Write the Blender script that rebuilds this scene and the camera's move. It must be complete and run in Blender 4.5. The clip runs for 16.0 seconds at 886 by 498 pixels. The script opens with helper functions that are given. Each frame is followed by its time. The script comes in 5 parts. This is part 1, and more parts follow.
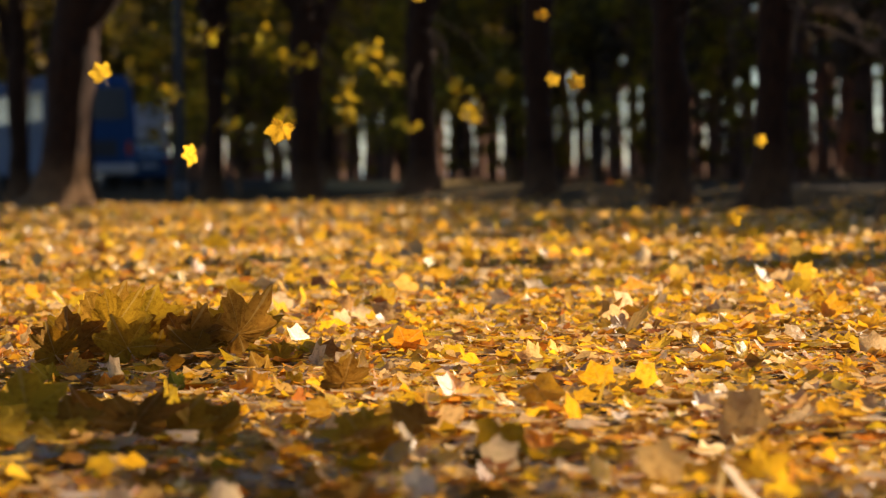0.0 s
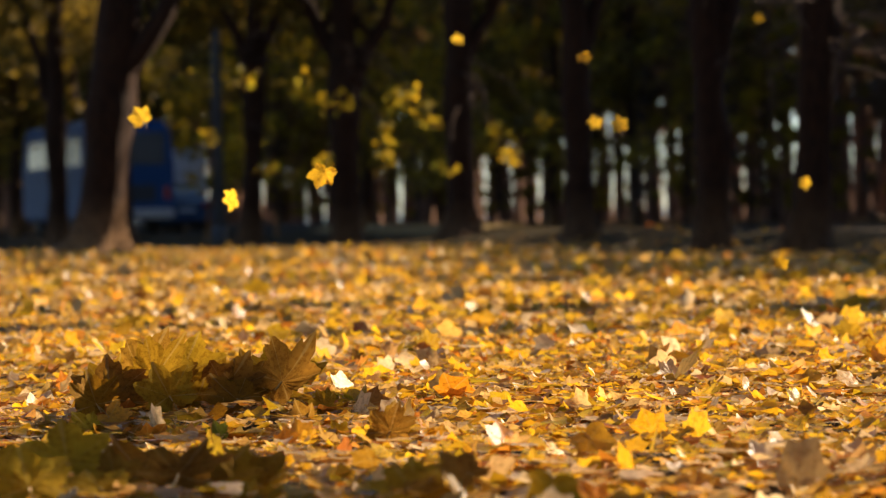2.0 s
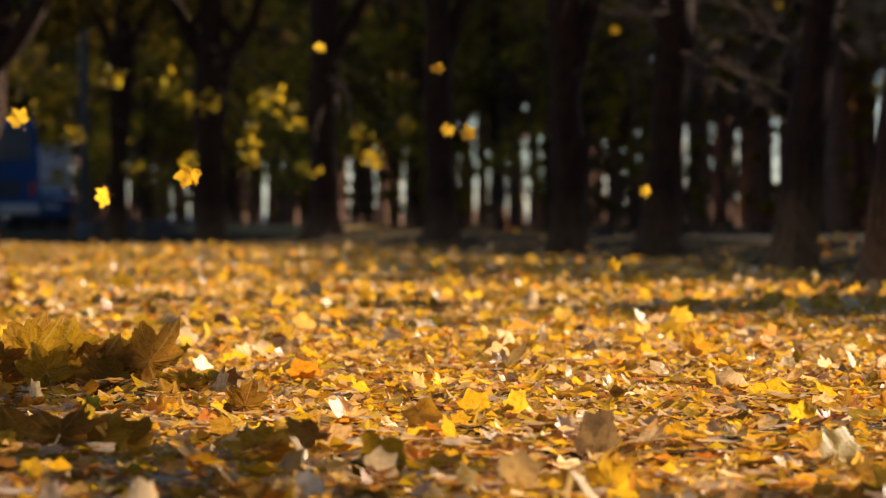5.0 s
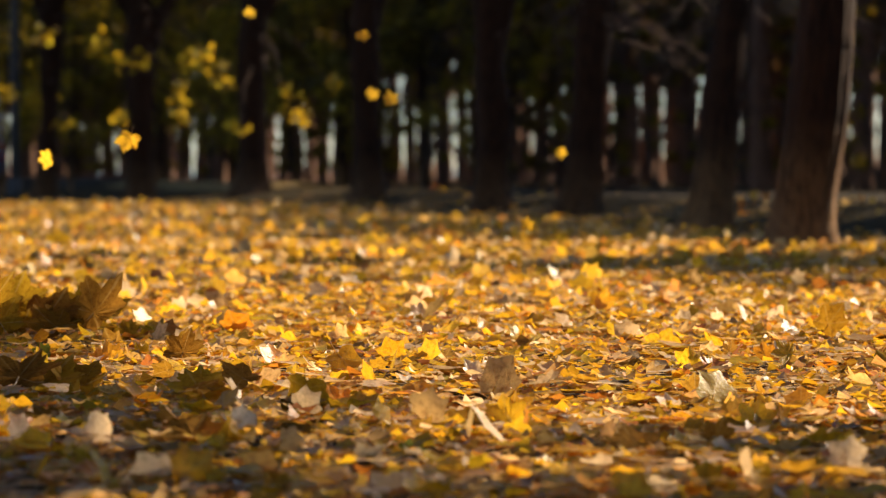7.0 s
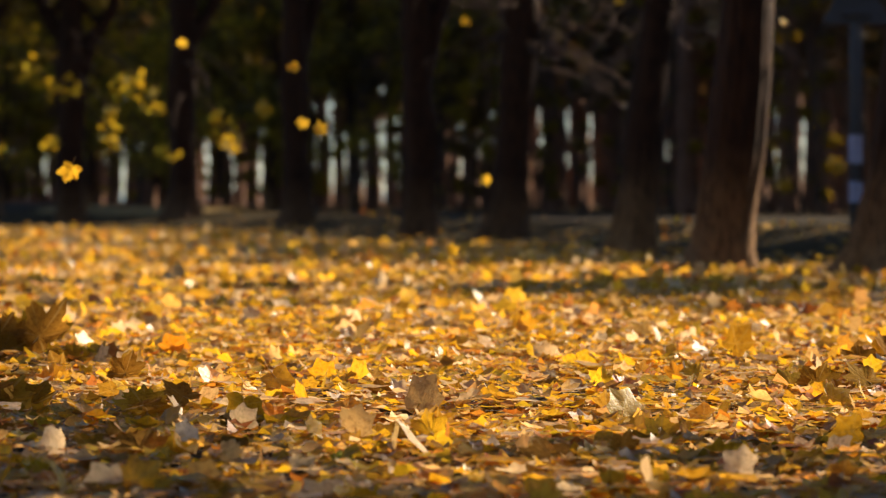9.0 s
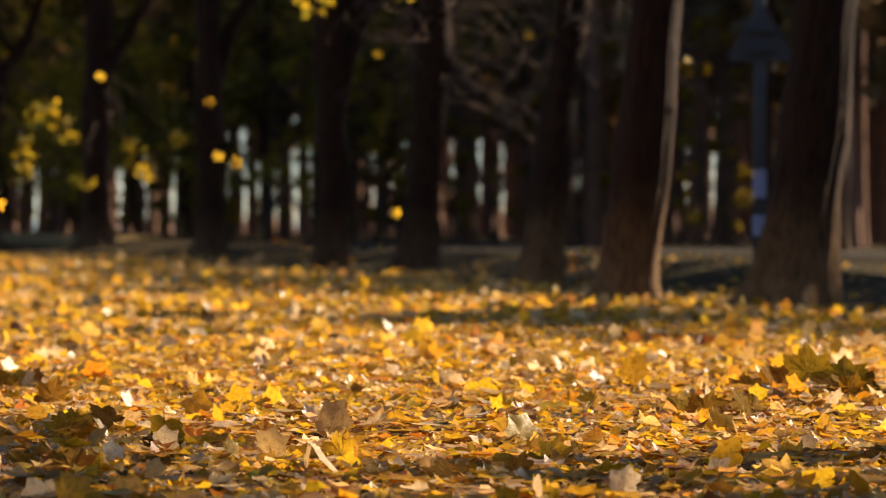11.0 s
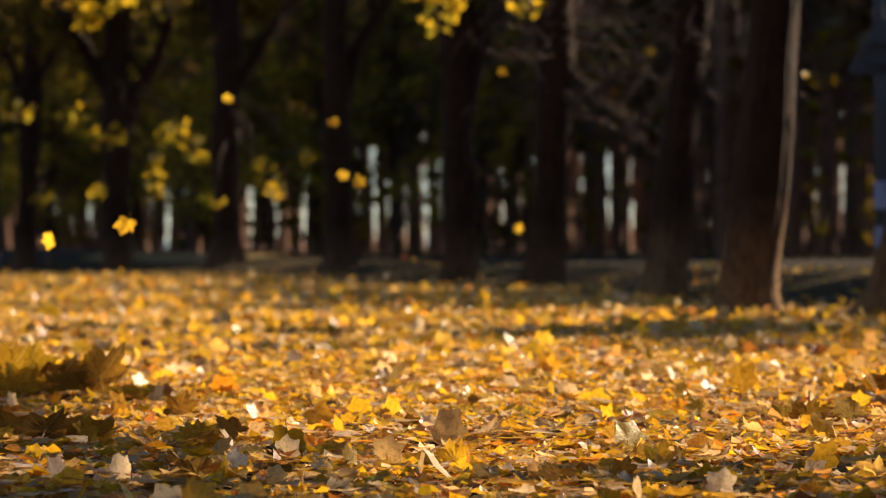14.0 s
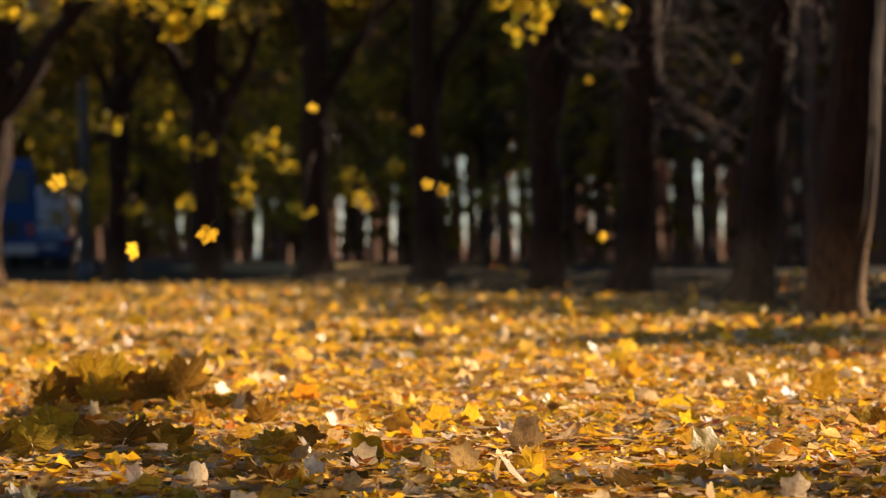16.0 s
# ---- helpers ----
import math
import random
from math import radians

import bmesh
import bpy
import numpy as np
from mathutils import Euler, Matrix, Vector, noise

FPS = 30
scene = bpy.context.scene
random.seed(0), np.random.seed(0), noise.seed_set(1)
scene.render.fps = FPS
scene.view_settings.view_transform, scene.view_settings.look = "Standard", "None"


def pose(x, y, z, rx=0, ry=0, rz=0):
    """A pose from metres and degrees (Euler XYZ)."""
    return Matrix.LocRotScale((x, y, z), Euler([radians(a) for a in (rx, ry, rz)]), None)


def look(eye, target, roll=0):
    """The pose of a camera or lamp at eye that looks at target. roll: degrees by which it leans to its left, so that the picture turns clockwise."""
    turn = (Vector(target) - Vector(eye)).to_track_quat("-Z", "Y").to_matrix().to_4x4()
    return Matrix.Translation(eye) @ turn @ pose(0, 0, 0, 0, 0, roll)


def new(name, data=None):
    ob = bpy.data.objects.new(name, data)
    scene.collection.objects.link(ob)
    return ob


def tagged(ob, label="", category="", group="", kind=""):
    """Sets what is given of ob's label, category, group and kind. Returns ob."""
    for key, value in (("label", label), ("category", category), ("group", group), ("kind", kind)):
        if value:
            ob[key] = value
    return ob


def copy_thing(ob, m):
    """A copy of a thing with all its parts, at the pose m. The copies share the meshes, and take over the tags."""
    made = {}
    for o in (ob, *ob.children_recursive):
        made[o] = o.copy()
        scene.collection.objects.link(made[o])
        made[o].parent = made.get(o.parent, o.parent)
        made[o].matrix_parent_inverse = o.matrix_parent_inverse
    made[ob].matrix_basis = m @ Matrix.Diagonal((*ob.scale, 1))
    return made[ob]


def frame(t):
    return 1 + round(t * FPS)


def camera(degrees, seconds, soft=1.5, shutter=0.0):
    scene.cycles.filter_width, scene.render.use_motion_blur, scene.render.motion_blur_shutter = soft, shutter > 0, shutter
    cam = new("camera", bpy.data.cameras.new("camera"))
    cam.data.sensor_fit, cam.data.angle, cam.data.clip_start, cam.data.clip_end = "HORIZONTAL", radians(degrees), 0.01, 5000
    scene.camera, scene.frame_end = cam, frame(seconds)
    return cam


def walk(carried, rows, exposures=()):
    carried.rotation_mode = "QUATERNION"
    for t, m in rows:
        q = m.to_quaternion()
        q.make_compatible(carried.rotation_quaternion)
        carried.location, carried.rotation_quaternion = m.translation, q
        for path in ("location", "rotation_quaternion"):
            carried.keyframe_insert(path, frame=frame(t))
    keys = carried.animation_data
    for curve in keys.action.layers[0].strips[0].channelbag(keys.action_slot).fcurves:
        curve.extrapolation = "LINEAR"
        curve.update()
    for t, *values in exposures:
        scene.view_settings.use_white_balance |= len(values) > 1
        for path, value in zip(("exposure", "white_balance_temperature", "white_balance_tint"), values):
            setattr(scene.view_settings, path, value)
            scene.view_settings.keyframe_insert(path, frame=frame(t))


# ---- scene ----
# ---- the camera and its walk ----
cam = camera(14.19, 16.0, soft=1.2)
cam.data.dof.use_dof = True
cam.data.dof.focus_distance = 7.7
cam.data.dof.aperture_fstop = 6.0
ROWS = [
    (0.00, -0.115, 1.512, 0.450, 3.948, -1.296, -0.97),
    (0.50, -0.126, 1.561, 0.451, 4.191, -1.215, -1.26),
    (1.00, -0.137, 1.610, 0.452, 4.506, -0.994, -1.37),
    (1.50, -0.143, 1.642, 0.453, 4.645, -0.810, -1.29),
    (2.00, -0.141, 1.633, 0.453, 4.545, -0.588, -1.17),
    (2.50, -0.133, 1.572, 0.452, 4.176, -0.462, -1.01),
    (3.00, -0.119, 1.464, 0.451, 3.730, -0.367, -0.83),
    (3.50, -0.103, 1.323, 0.450, 3.385, -0.237, -0.69),
    (4.00, -0.086, 1.162, 0.449, 3.075, -0.250, -0.54),
    (4.50, -0.068, 0.991, 0.449, 2.704, -0.402, -0.33),
    (5.10, -0.047, 0.768, 0.450, 2.287, -0.614, -0.12),
    (5.75, -0.028, 0.508, 0.455, 1.885, -0.876, -0.00),
    (6.40, -0.012, 0.260, 0.462, 1.520, -1.118, 0.03),
    (7.00, -0.003, 0.073, 0.468, 1.199, -1.276, 0.00),
    (7.50, 0.002, -0.058, 0.472, 0.936, -1.368, -0.04),
    (8.00, 0.006, -0.180, 0.476, 0.637, -1.327, -0.08),
    (8.50, 0.009, -0.299, 0.480, 0.364, -1.159, -0.11),
    (9.00, 0.011, -0.415, 0.484, 0.061, -0.898, -0.13),
    (9.50, 0.012, -0.529, 0.488, -0.317, -0.766, -0.08),
    (10.00, 0.012, -0.637, 0.492, -0.847, -0.638, 0.02),
    (10.50, 0.013, -0.763, 0.496, -1.231, -0.522, 0.13),
    (11.00, 0.016, -0.906, 0.501, -1.352, -0.428, 0.23),
    (11.50, 0.020, -1.044, 0.505, -1.247, -0.358, 0.30),
    (12.00, 0.026, -1.152, 0.507, -0.954, -0.309, 0.28),
    (12.50, 0.034, -1.206, 0.507, -0.512, -0.282, 0.14),
    (13.00, 0.043, -1.224, 0.506, -0.007, -0.267, -0.07),
    (13.50, 0.051, -1.237, 0.505, 0.359, -0.212, -0.28),
    (14.00, 0.060, -1.247, 0.504, 0.761, -0.182, -0.41),
    (14.50, 0.067, -1.254, 0.503, 1.155, -0.177, -0.47),
    (15.00, 0.075, -1.260, 0.502, 1.503, -0.146, -0.56),
    (15.50, 0.084, -1.269, 0.501, 1.859, -0.065, -0.64),
    (16.00, 0.092, -1.280, 0.500, 2.218, -0.019, -0.66),
]
walk(cam, [(t, pose(x, y, z, 90 + pitch, 0, yaw) @ pose(0, 0, 0, 0, 0, roll)) for t, x, y, z, yaw, pitch, roll in ROWS], [(0.0, 1.48, 6300, 13), (16.0, 1.48, 6300, 13)])

# ---- sky, sun, exposure ----
SUN_AZ, SUN_EL = 54.0, 27.0
world = bpy.data.worlds.new("autumn_sky")
scene.world = world
world.use_nodes = True
wn = world.node_tree.nodes
wn.clear()
sky = wn.new("ShaderNodeTexSky")
sky.sky_type = "NISHITA"
sky.sun_disc = False
sky.sun_elevation, sky.sun_rotation = radians(SUN_EL), radians(SUN_AZ)
sky.air_density, sky.dust_density, sky.ozone_density = 0.8, 0.0, 2.0
back = wn.new("ShaderNodeBackground")
back.inputs["Strength"].default_value = 0.053
wout = wn.new("ShaderNodeOutputWorld")
world.node_tree.links.new(sky.outputs["Color"], back.inputs["Color"])
world.node_tree.links.new(back.outputs["Background"], wout.inputs["Surface"])
sun_way = Vector((math.sin(radians(SUN_AZ)) * math.cos(radians(SUN_EL)), math.cos(radians(SUN_AZ)) * math.cos(radians(SUN_EL)), math.sin(radians(SUN_EL))))
sun = new("sun", bpy.data.lights.new("sun", "SUN"))
sun.data.energy, sun.data.angle, sun.data.color = 5.0, radians(0.9), (1.0, 0.845, 0.60)
sun.matrix_world = look(sun_way * 60, (0, 0, 0))


# ---- materials ----
class Nodes:
    """A node material, with short calls for the nodes that are used often."""

    def __init__(self, name):
        self.mat = bpy.data.materials.new(name)
        self.mat.use_nodes = True
        self.tree = self.mat.node_tree
        self.tree.nodes.clear()

    def add(self, kind, **sets):
        node = self.tree.nodes.new(kind)
        for key, value in sets.items():
            node.inputs[key.replace("_", " ")].default_value = value
        return node

    def join(self, a, b):
        self.tree.links.new(a, b)

    def coords(self, scale=1.0, stretch=(1, 1, 1), world_space=False):
        source = self.add("ShaderNodeNewGeometry").outputs["Position"] if world_space else self.add("ShaderNodeTexCoord").outputs["Object"]
        mapping = self.add("ShaderNodeMapping")
        mapping.inputs["Scale"].default_value = [scale * s for s in stretch]
        self.join(source, mapping.inputs["Vector"])
        return mapping.outputs["Vector"]

    def grain(self, vector, scale, detail=4.0, rough=0.6):
        node = self.add("ShaderNodeTexNoise", Scale=scale, Detail=detail, Roughness=rough)
        self.join(vector, node.inputs["Vector"])
        return node.outputs["Fac"]

    def ramp(self, fac, stops):
        node = self.add("ShaderNodeValToRGB")
        elements = node.color_ramp.elements
        while len(elements) < len(stops):
            elements.new(0.5)
        for element, (place, colour) in zip(elements, stops):
            element.position = place
            element.color = (*colour, 1) if len(colour) == 3 else colour
        self.join(fac, node.inputs["Fac"])
        return node.outputs["Color"]

    def mix(self, fac, a, b, mode="MIX"):
        node = self.tree.nodes.new("ShaderNodeMix")
        node.data_type, node.blend_type = "RGBA", mode
        for value, slot in ((fac, node.inputs[0]), (a, node.inputs[6]), (b, node.inputs[7])):
            if hasattr(value, "links"):
                self.join(value, slot)
            else:
                slot.default_value = value if isinstance(value, (int, float)) else (*value, 1)
        return node.outputs[2]

    def math(self, op, a, b=0.0):
        node = self.tree.nodes.new("ShaderNodeMath")
        node.operation = op
        for value, slot in ((a, node.inputs[0]), (b, node.inputs[1])):
            if hasattr(value, "links"):
                self.join(value, slot)
            else:
                slot.default_value = value
        return node.outputs[0]

    def bump(self, height, strength, distance):
        node = self.add("ShaderNodeBump", Strength=strength, Distance=distance)
        self.join(height, node.inputs["Height"])
        return node.outputs["Normal"]

    def finish(self, shader):
        out = self.add("ShaderNodeOutputMaterial")
        self.join(shader, out.inputs["Surface"])
        return self.mat

    def principled(self, colour, rough=0.6, normal=None, metallic=0.0, specular=0.5):
        node = self.add("ShaderNodeBsdfPrincipled", Roughness=0.5, Metallic=metallic)
        node.inputs["Specular IOR Level"].default_value = specular
        for value, slot in ((colour, "Base Color"), (rough, "Roughness"), (normal, "Normal")):
            if value is None:
                continue
            if hasattr(value, "links"):
                self.join(value, node.inputs[slot])
            else:
                node.inputs[slot].default_value = value if isinstance(value, (int, float)) else (*value, 1)
        return node.outputs["BSDF"]


def leaf_material(name, stops, through_light=0.45, rough=0.42, gloss=0.5):
    """Autumn leaf: thin, lets light through, pale veins, blotches and a slight waxy gloss."""
    n = Nodes(name)
    info = n.add("ShaderNodeObjectInfo").outputs["Random"]
    island = n.add("ShaderNodeNewGeometry").outputs["Random Per Island"]
    pick = n.math("FRACT", n.math("ADD", info, n.math("MULTIPLY", island, 1.0)))
    base = n.ramp(pick, stops)
    spots = n.grain(n.coords(world_space=True), 80.0, 5, 0.7)
    blotch = n.ramp(spots, [(0.36, (0.35, 0.22, 0.12)), (0.52, (1, 1, 1)), (1.0, (1.05, 1.0, 0.95))])
    wide = n.ramp(n.grain(n.coords(world_space=True), 9.0, 2), [(0.3, (0.72, 0.66, 0.62)), (0.65, (1, 1, 1))])
    colour = n.mix(0.55, base, blotch, "MULTIPLY")
    colour = n.mix(0.8, colour, wide, "MULTIPLY")
    vein = n.add("ShaderNodeAttribute")
    vein.attribute_name = "vein"
    line = n.ramp(vein.outputs["Fac"], [(0.80, (0, 0, 0)), (0.97, (1, 1, 1))])
    colour = n.mix(n.math("MULTIPLY", line, 0.24), colour, (0.62, 0.47, 0.20))
    normal = n.bump(n.grain(n.coords(world_space=True), 150.0, 4), 0.4, 0.004)
    front = n.principled(colour, rough, normal, 0.0, gloss)
    thin = n.add("ShaderNodeBsdfTranslucent")
    warm = n.mix(1.0, colour, (1.0, 0.92, 0.72), "MULTIPLY")
    n.join(warm, thin.inputs["Color"])
    n.join(normal, thin.inputs["Normal"])
    mixer = n.add("ShaderNodeMixShader", Fac=through_light)
    n.join(front, mixer.inputs[1])
    n.join(thin.outputs["BSDF"], mixer.inputs[2])
    return n.finish(mixer.outputs["Shader"])


YELLOW, GOLD, ORANGE, RUST = (0.88, 0.54, 0.02), (0.82, 0.43, 0.015), (0.72, 0.27, 0.012), (0.44, 0.13, 0.015)
# PALE is dry leaf, raised to hold cream gloss highlights in its colour
TAN, PALE, BROWN, OLIVE, GREEN = (0.72, 0.48, 0.22), (0.82, 0.64, 0.44), (0.30, 0.16, 0.02), (0.52, 0.35, 0.015), (0.18, 0.22, 0.02)
leaf_mats = {
    "yellow": leaf_material("yellow_leaf", [(0.0, YELLOW), (0.5, (0.86, 0.50, 0.02)), (1.0, (0.90, 0.62, 0.05))], 0.62),
    "orange": leaf_material("orange_leaf", [(0.0, ORANGE), (0.5, GOLD), (1.0, (0.60, 0.22, 0.03))], 0.5),
    "red": leaf_material("rust_leaf", [(0.0, RUST), (1.0, ORANGE)], 0.4),
    "brown": leaf_material("brown_leaf", [(0.0, (0.28, 0.14, 0.02)), (0.5, (0.36, 0.18, 0.03)), (1.0, (0.34, 0.20, 0.02))], 0.6, 0.75, 0.03),
    "olive": leaf_material("olive_leaf", [(0.0, (0.54, 0.35, 0.022)), (0.35, (0.48, 0.29, 0.02)), (0.7, (0.42, 0.23, 0.016)), (1.0, (0.36, 0.17, 0.012))], 0.52, 0.7, 0.06),
    "green": leaf_material("green_leaf", [(0.0, GREEN), (1.0, (0.22, 0.22, 0.03))], 0.45, 0.75, 0.03),
    "pale": leaf_material("dry_pale_leaf", [(0.0, PALE), (0.5, TAN), (1.0, (0.72, 0.56, 0.34))], 0.55, 0.38, 0.6),
}
carpet_mat = leaf_material("mixed_fallen_leaf", [(0.0, YELLOW), (0.12, GOLD), (0.22, PALE), (0.30, TAN), (0.40, BROWN), (0.50, GOLD), (0.58, (0.58, 0.36, 0.02)), (0.66, ORANGE), (0.74, TAN), (0.82, YELLOW), (0.89, OLIVE), (0.95, (0.50, 0.20, 0.02)), (1.0, RUST)], 0.52, 0.40, 0.5)
crumb_mat = leaf_material("leaf_crumb", [(0.0, TAN), (0.22, PALE), (0.4, BROWN), (0.6, (0.22, 0.12, 0.03)), (0.8, GOLD), (1.0, TAN)], 0.3)
crown_green = leaf_material("olive_crown_leaf", [(0.0, (0.10, 0.075, 0.022)), (0.5, (0.16, 0.118, 0.026)), (0.85, (0.28, 0.195, 0.03)), (1.0, (0.46, 0.32, 0.035))], 0.5, 0.5, 0.08)
crown_gold = leaf_material("golden_crown_leaf", [(0.0, (0.72, 0.48, 0.022)), (0.5, (0.66, 0.47, 0.028)), (0.8, (0.50, 0.40, 0.03)), (1.0, (0.30, 0.30, 0.03))], 0.6, 0.5, 0.15)
undergrowth_leaf = leaf_material("undergrowth_leaf", [(0.0, (0.13, 0.11, 0.012)), (0.5, (0.24, 0.18, 0.02)), (1.0, (0.50, 0.33, 0.02))], 0.55, 0.5, 0.08)
crown_rust = leaf_material("rusty_crown_leaf", [(0.0, (0.28, 0.10, 0.04)), (1.0, (0.36, 0.16, 0.06))], 0.4)
# needle tone is raised, with haze in the dark wood put into the colour
needle_mat = leaf_material("pine_needle", [(0.0, (0.11, 0.08, 0.03)), (0.6, (0.20, 0.13, 0.055)), (1.0, (0.32, 0.19, 0.085))], 0.2, 0.6, 0.1)


def bark_material(name, dark, light, wash=None, wash_top=0.95):
    """Furrowed bark; wash: old limewash plus bounced light in one tone on the foot, worn away at its upper edge."""
    n = Nodes(name)
    along = n.coords(1.0, (7, 7, 1.1))
    furrow = n.grain(along, 6.0, 6, 0.65)
    colour = n.ramp(furrow, [(0.32, dark), (0.62, light), (0.8, [c * 1.25 for c in light])])
    blot = n.ramp(n.grain(n.coords(), 2.2, 3), [(0.35, (0.6, 0.58, 0.55)), (0.7, (1, 1, 1))])
    colour = n.mix(0.8, colour, blot, "MULTIPLY")
    if wash:
        split = n.add("ShaderNodeSeparateXYZ")
        n.join(n.add("ShaderNodeNewGeometry").outputs["Position"], split.inputs[0])
        edge = n.math("ADD", split.outputs["Z"], n.math("MULTIPLY", n.grain(n.coords(), 5.0, 4), 0.5))
        there = n.ramp(n.math("SUBTRACT", edge, wash_top - 0.75), [(0.15, (1, 1, 1)), (0.85, (0, 0, 0))])
        worn = n.ramp(furrow, [(0.30, (0.1, 0.1, 0.1)), (0.55, (0.75, 0.75, 0.75))])
        colour = n.mix(n.mix(1.0, there, worn, "MULTIPLY"), colour, wash)
    normal = n.bump(furrow, 0.9, 0.03)
    return n.finish(n.principled(colour, 0.9, normal, 0, 0.2))


# foot wash is limewash brightened with light bounced off the sunlit leaves
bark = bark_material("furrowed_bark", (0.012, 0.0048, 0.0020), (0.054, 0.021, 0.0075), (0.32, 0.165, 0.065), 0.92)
twig_mat = bark_material("twig_bark", (0.09, 0.055, 0.038), (0.28, 0.18, 0.125))
# same bark with a dimmer foot wash, for trees further along the row
faint_wash_bark = bark_material("faint_wash_bark", (0.012, 0.0048, 0.0020), (0.054, 0.021, 0.0075), (0.16, 0.080, 0.032), 0.85)
shrub_bark = bark_material("shrub_bark", (0.035, 0.022, 0.016), (0.10, 0.065, 0.045))
pine_bark = bark_material("pine_bark", (0.085, 0.045, 0.030), (0.30, 0.15, 0.09))


def plain(name, colour, rough=0.5, metallic=0.0, wear=0.25, scale=8.0, specular=0.5):
    n = Nodes(name)
    grime = n.ramp(n.grain(n.coords(), scale, 5), [(0.3, [c * (1 - wear) for c in colour]), (0.7, colour)])
    fine = n.grain(n.coords(), scale * 14, 3)
    return n.finish(n.principled(grime, n.ramp(fine, [(0.3, (rough * 0.8,) * 3), (0.7, (min(1, rough * 1.2),) * 3)]), n.bump(fine, 0.1, 0.002), metallic, specular))


def ground_material(name, stops, scale, bumpy, rough=0.95):
    n = Nodes(name)
    v = n.coords(world_space=True)
    colour = n.ramp(n.grain(v, scale, 8, 0.7), stops)
    broad = n.ramp(n.grain(v, scale * 0.06, 3), [(0.35, (0.6, 0.6, 0.6)), (0.65, (1, 1, 1))])
    return n.finish(n.principled(n.mix(0.8, colour, broad, "MULTIPLY"), rough, n.bump(n.grain(v, scale * 2, 6), bumpy, 0.02), 0, 0.03))


asphalt_mat = ground_material("worn_asphalt", [(0.3, (0.05, 0.038, 0.025)), (0.55, (0.11, 0.081, 0.052)), (0.75, (0.21, 0.158, 0.10))], 60.0, 0.7)
road_mat = ground_material("road_asphalt", [(0.3, (0.03, 0.024, 0.018)), (0.7, (0.075, 0.058, 0.040))], 40.0, 0.5)
soil_mat = ground_material("autumn_turf", [(0.3, (0.022, 0.015, 0.008)), (0.5, (0.05, 0.034, 0.014)), (0.7, (0.10, 0.07, 0.026))], 7.0, 0.9)
straw_mat = ground_material("dry_grass_bank", [(0.3, (0.14, 0.09, 0.03)), (0.55, (0.30, 0.20, 0.08)), (0.75, (0.42, 0.29, 0.12))], 9.0, 0.9)
sky_mirror_n = Nodes("sky_mirror_water")
sky_mirror_mat = sky_mirror_n.finish(sky_mirror_n.principled((0.10, 0.13, 0.15), 0.12, sky_mirror_n.bump(sky_mirror_n.grain(sky_mirror_n.coords(1, (1, 3, 1), True), 1.5, 3), 0.15, 0.05)))


# ---- building blocks ----
def mesh_of(name, verts, faces, material=None, vein=None, smooth=False):
    """A mesh from an array of places and an array (or list) of faces."""
    mesh = bpy.data.meshes.new(name)
    verts = np.asarray(verts, dtype=np.float32)
    if isinstance(faces, np.ndarray):
        count, side = faces.shape
        mesh.vertices.add(len(verts))
        mesh.vertices.foreach_set("co", verts.ravel())
        mesh.loops.add(count * side)
        mesh.loops.foreach_set("vertex_index", faces.astype(np.int32).ravel())
        mesh.polygons.add(count)
        mesh.polygons.foreach_set("loop_start", np.arange(0, count * side, side, dtype=np.int32))
    else:
        mesh.from_pydata(verts.tolist(), [], faces)
    if vein is not None:
        mesh.attributes.new("vein", "FLOAT", "POINT").data.foreach_set("value", np.asarray(vein, dtype=np.float32))
    if smooth:
        mesh.polygons.foreach_set("use_smooth", np.ones(len(mesh.polygons), dtype=bool))
    mesh.update(calc_edges=True)
    mesh.validate()
    if material:
        mesh.materials.append(material)
    return mesh


def part(name, bm, material, parent, label="", smooth=False):
    """One mesh object, from a bmesh or a mesh, under a thing or a part."""
    if isinstance(bm, bmesh.types.BMesh):
        mesh = bpy.data.meshes.new(name)
        bm.to_mesh(mesh)
        bm.free()
        mesh.materials.append(material)
        if smooth:
            mesh.polygons.foreach_set("use_smooth", np.ones(len(mesh.polygons), dtype=bool))
    else:
        mesh = bm
    ob = new(name, mesh)
    ob.parent = parent
    return tagged(ob, label)


def box(bm, size, at, bevel=0.0, taper=1.0):
    """A bevelled block in bm; taper narrows its top."""
    made = bmesh.ops.create_cube(bm, size=1)["verts"]
    for v in made:
        k = taper if v.co.z > 0 else 1.0
        v.co = Vector((v.co.x * size[0] * k + at[0], v.co.y * size[1] * k + at[1], v.co.z * size[2] + at[2]))
    if bevel:
        edges = list({e for v in made for e in v.link_edges})
        bmesh.ops.bevel(bm, geom=edges, offset=bevel, segments=3, affect="EDGES")
    return bm


def rod(bm, radius, length, m, sides=16, end=None):
    bmesh.ops.create_cone(bm, cap_ends=True, segments=sides, radius1=radius, radius2=radius if end is None else end, depth=length, matrix=m)
    return bm


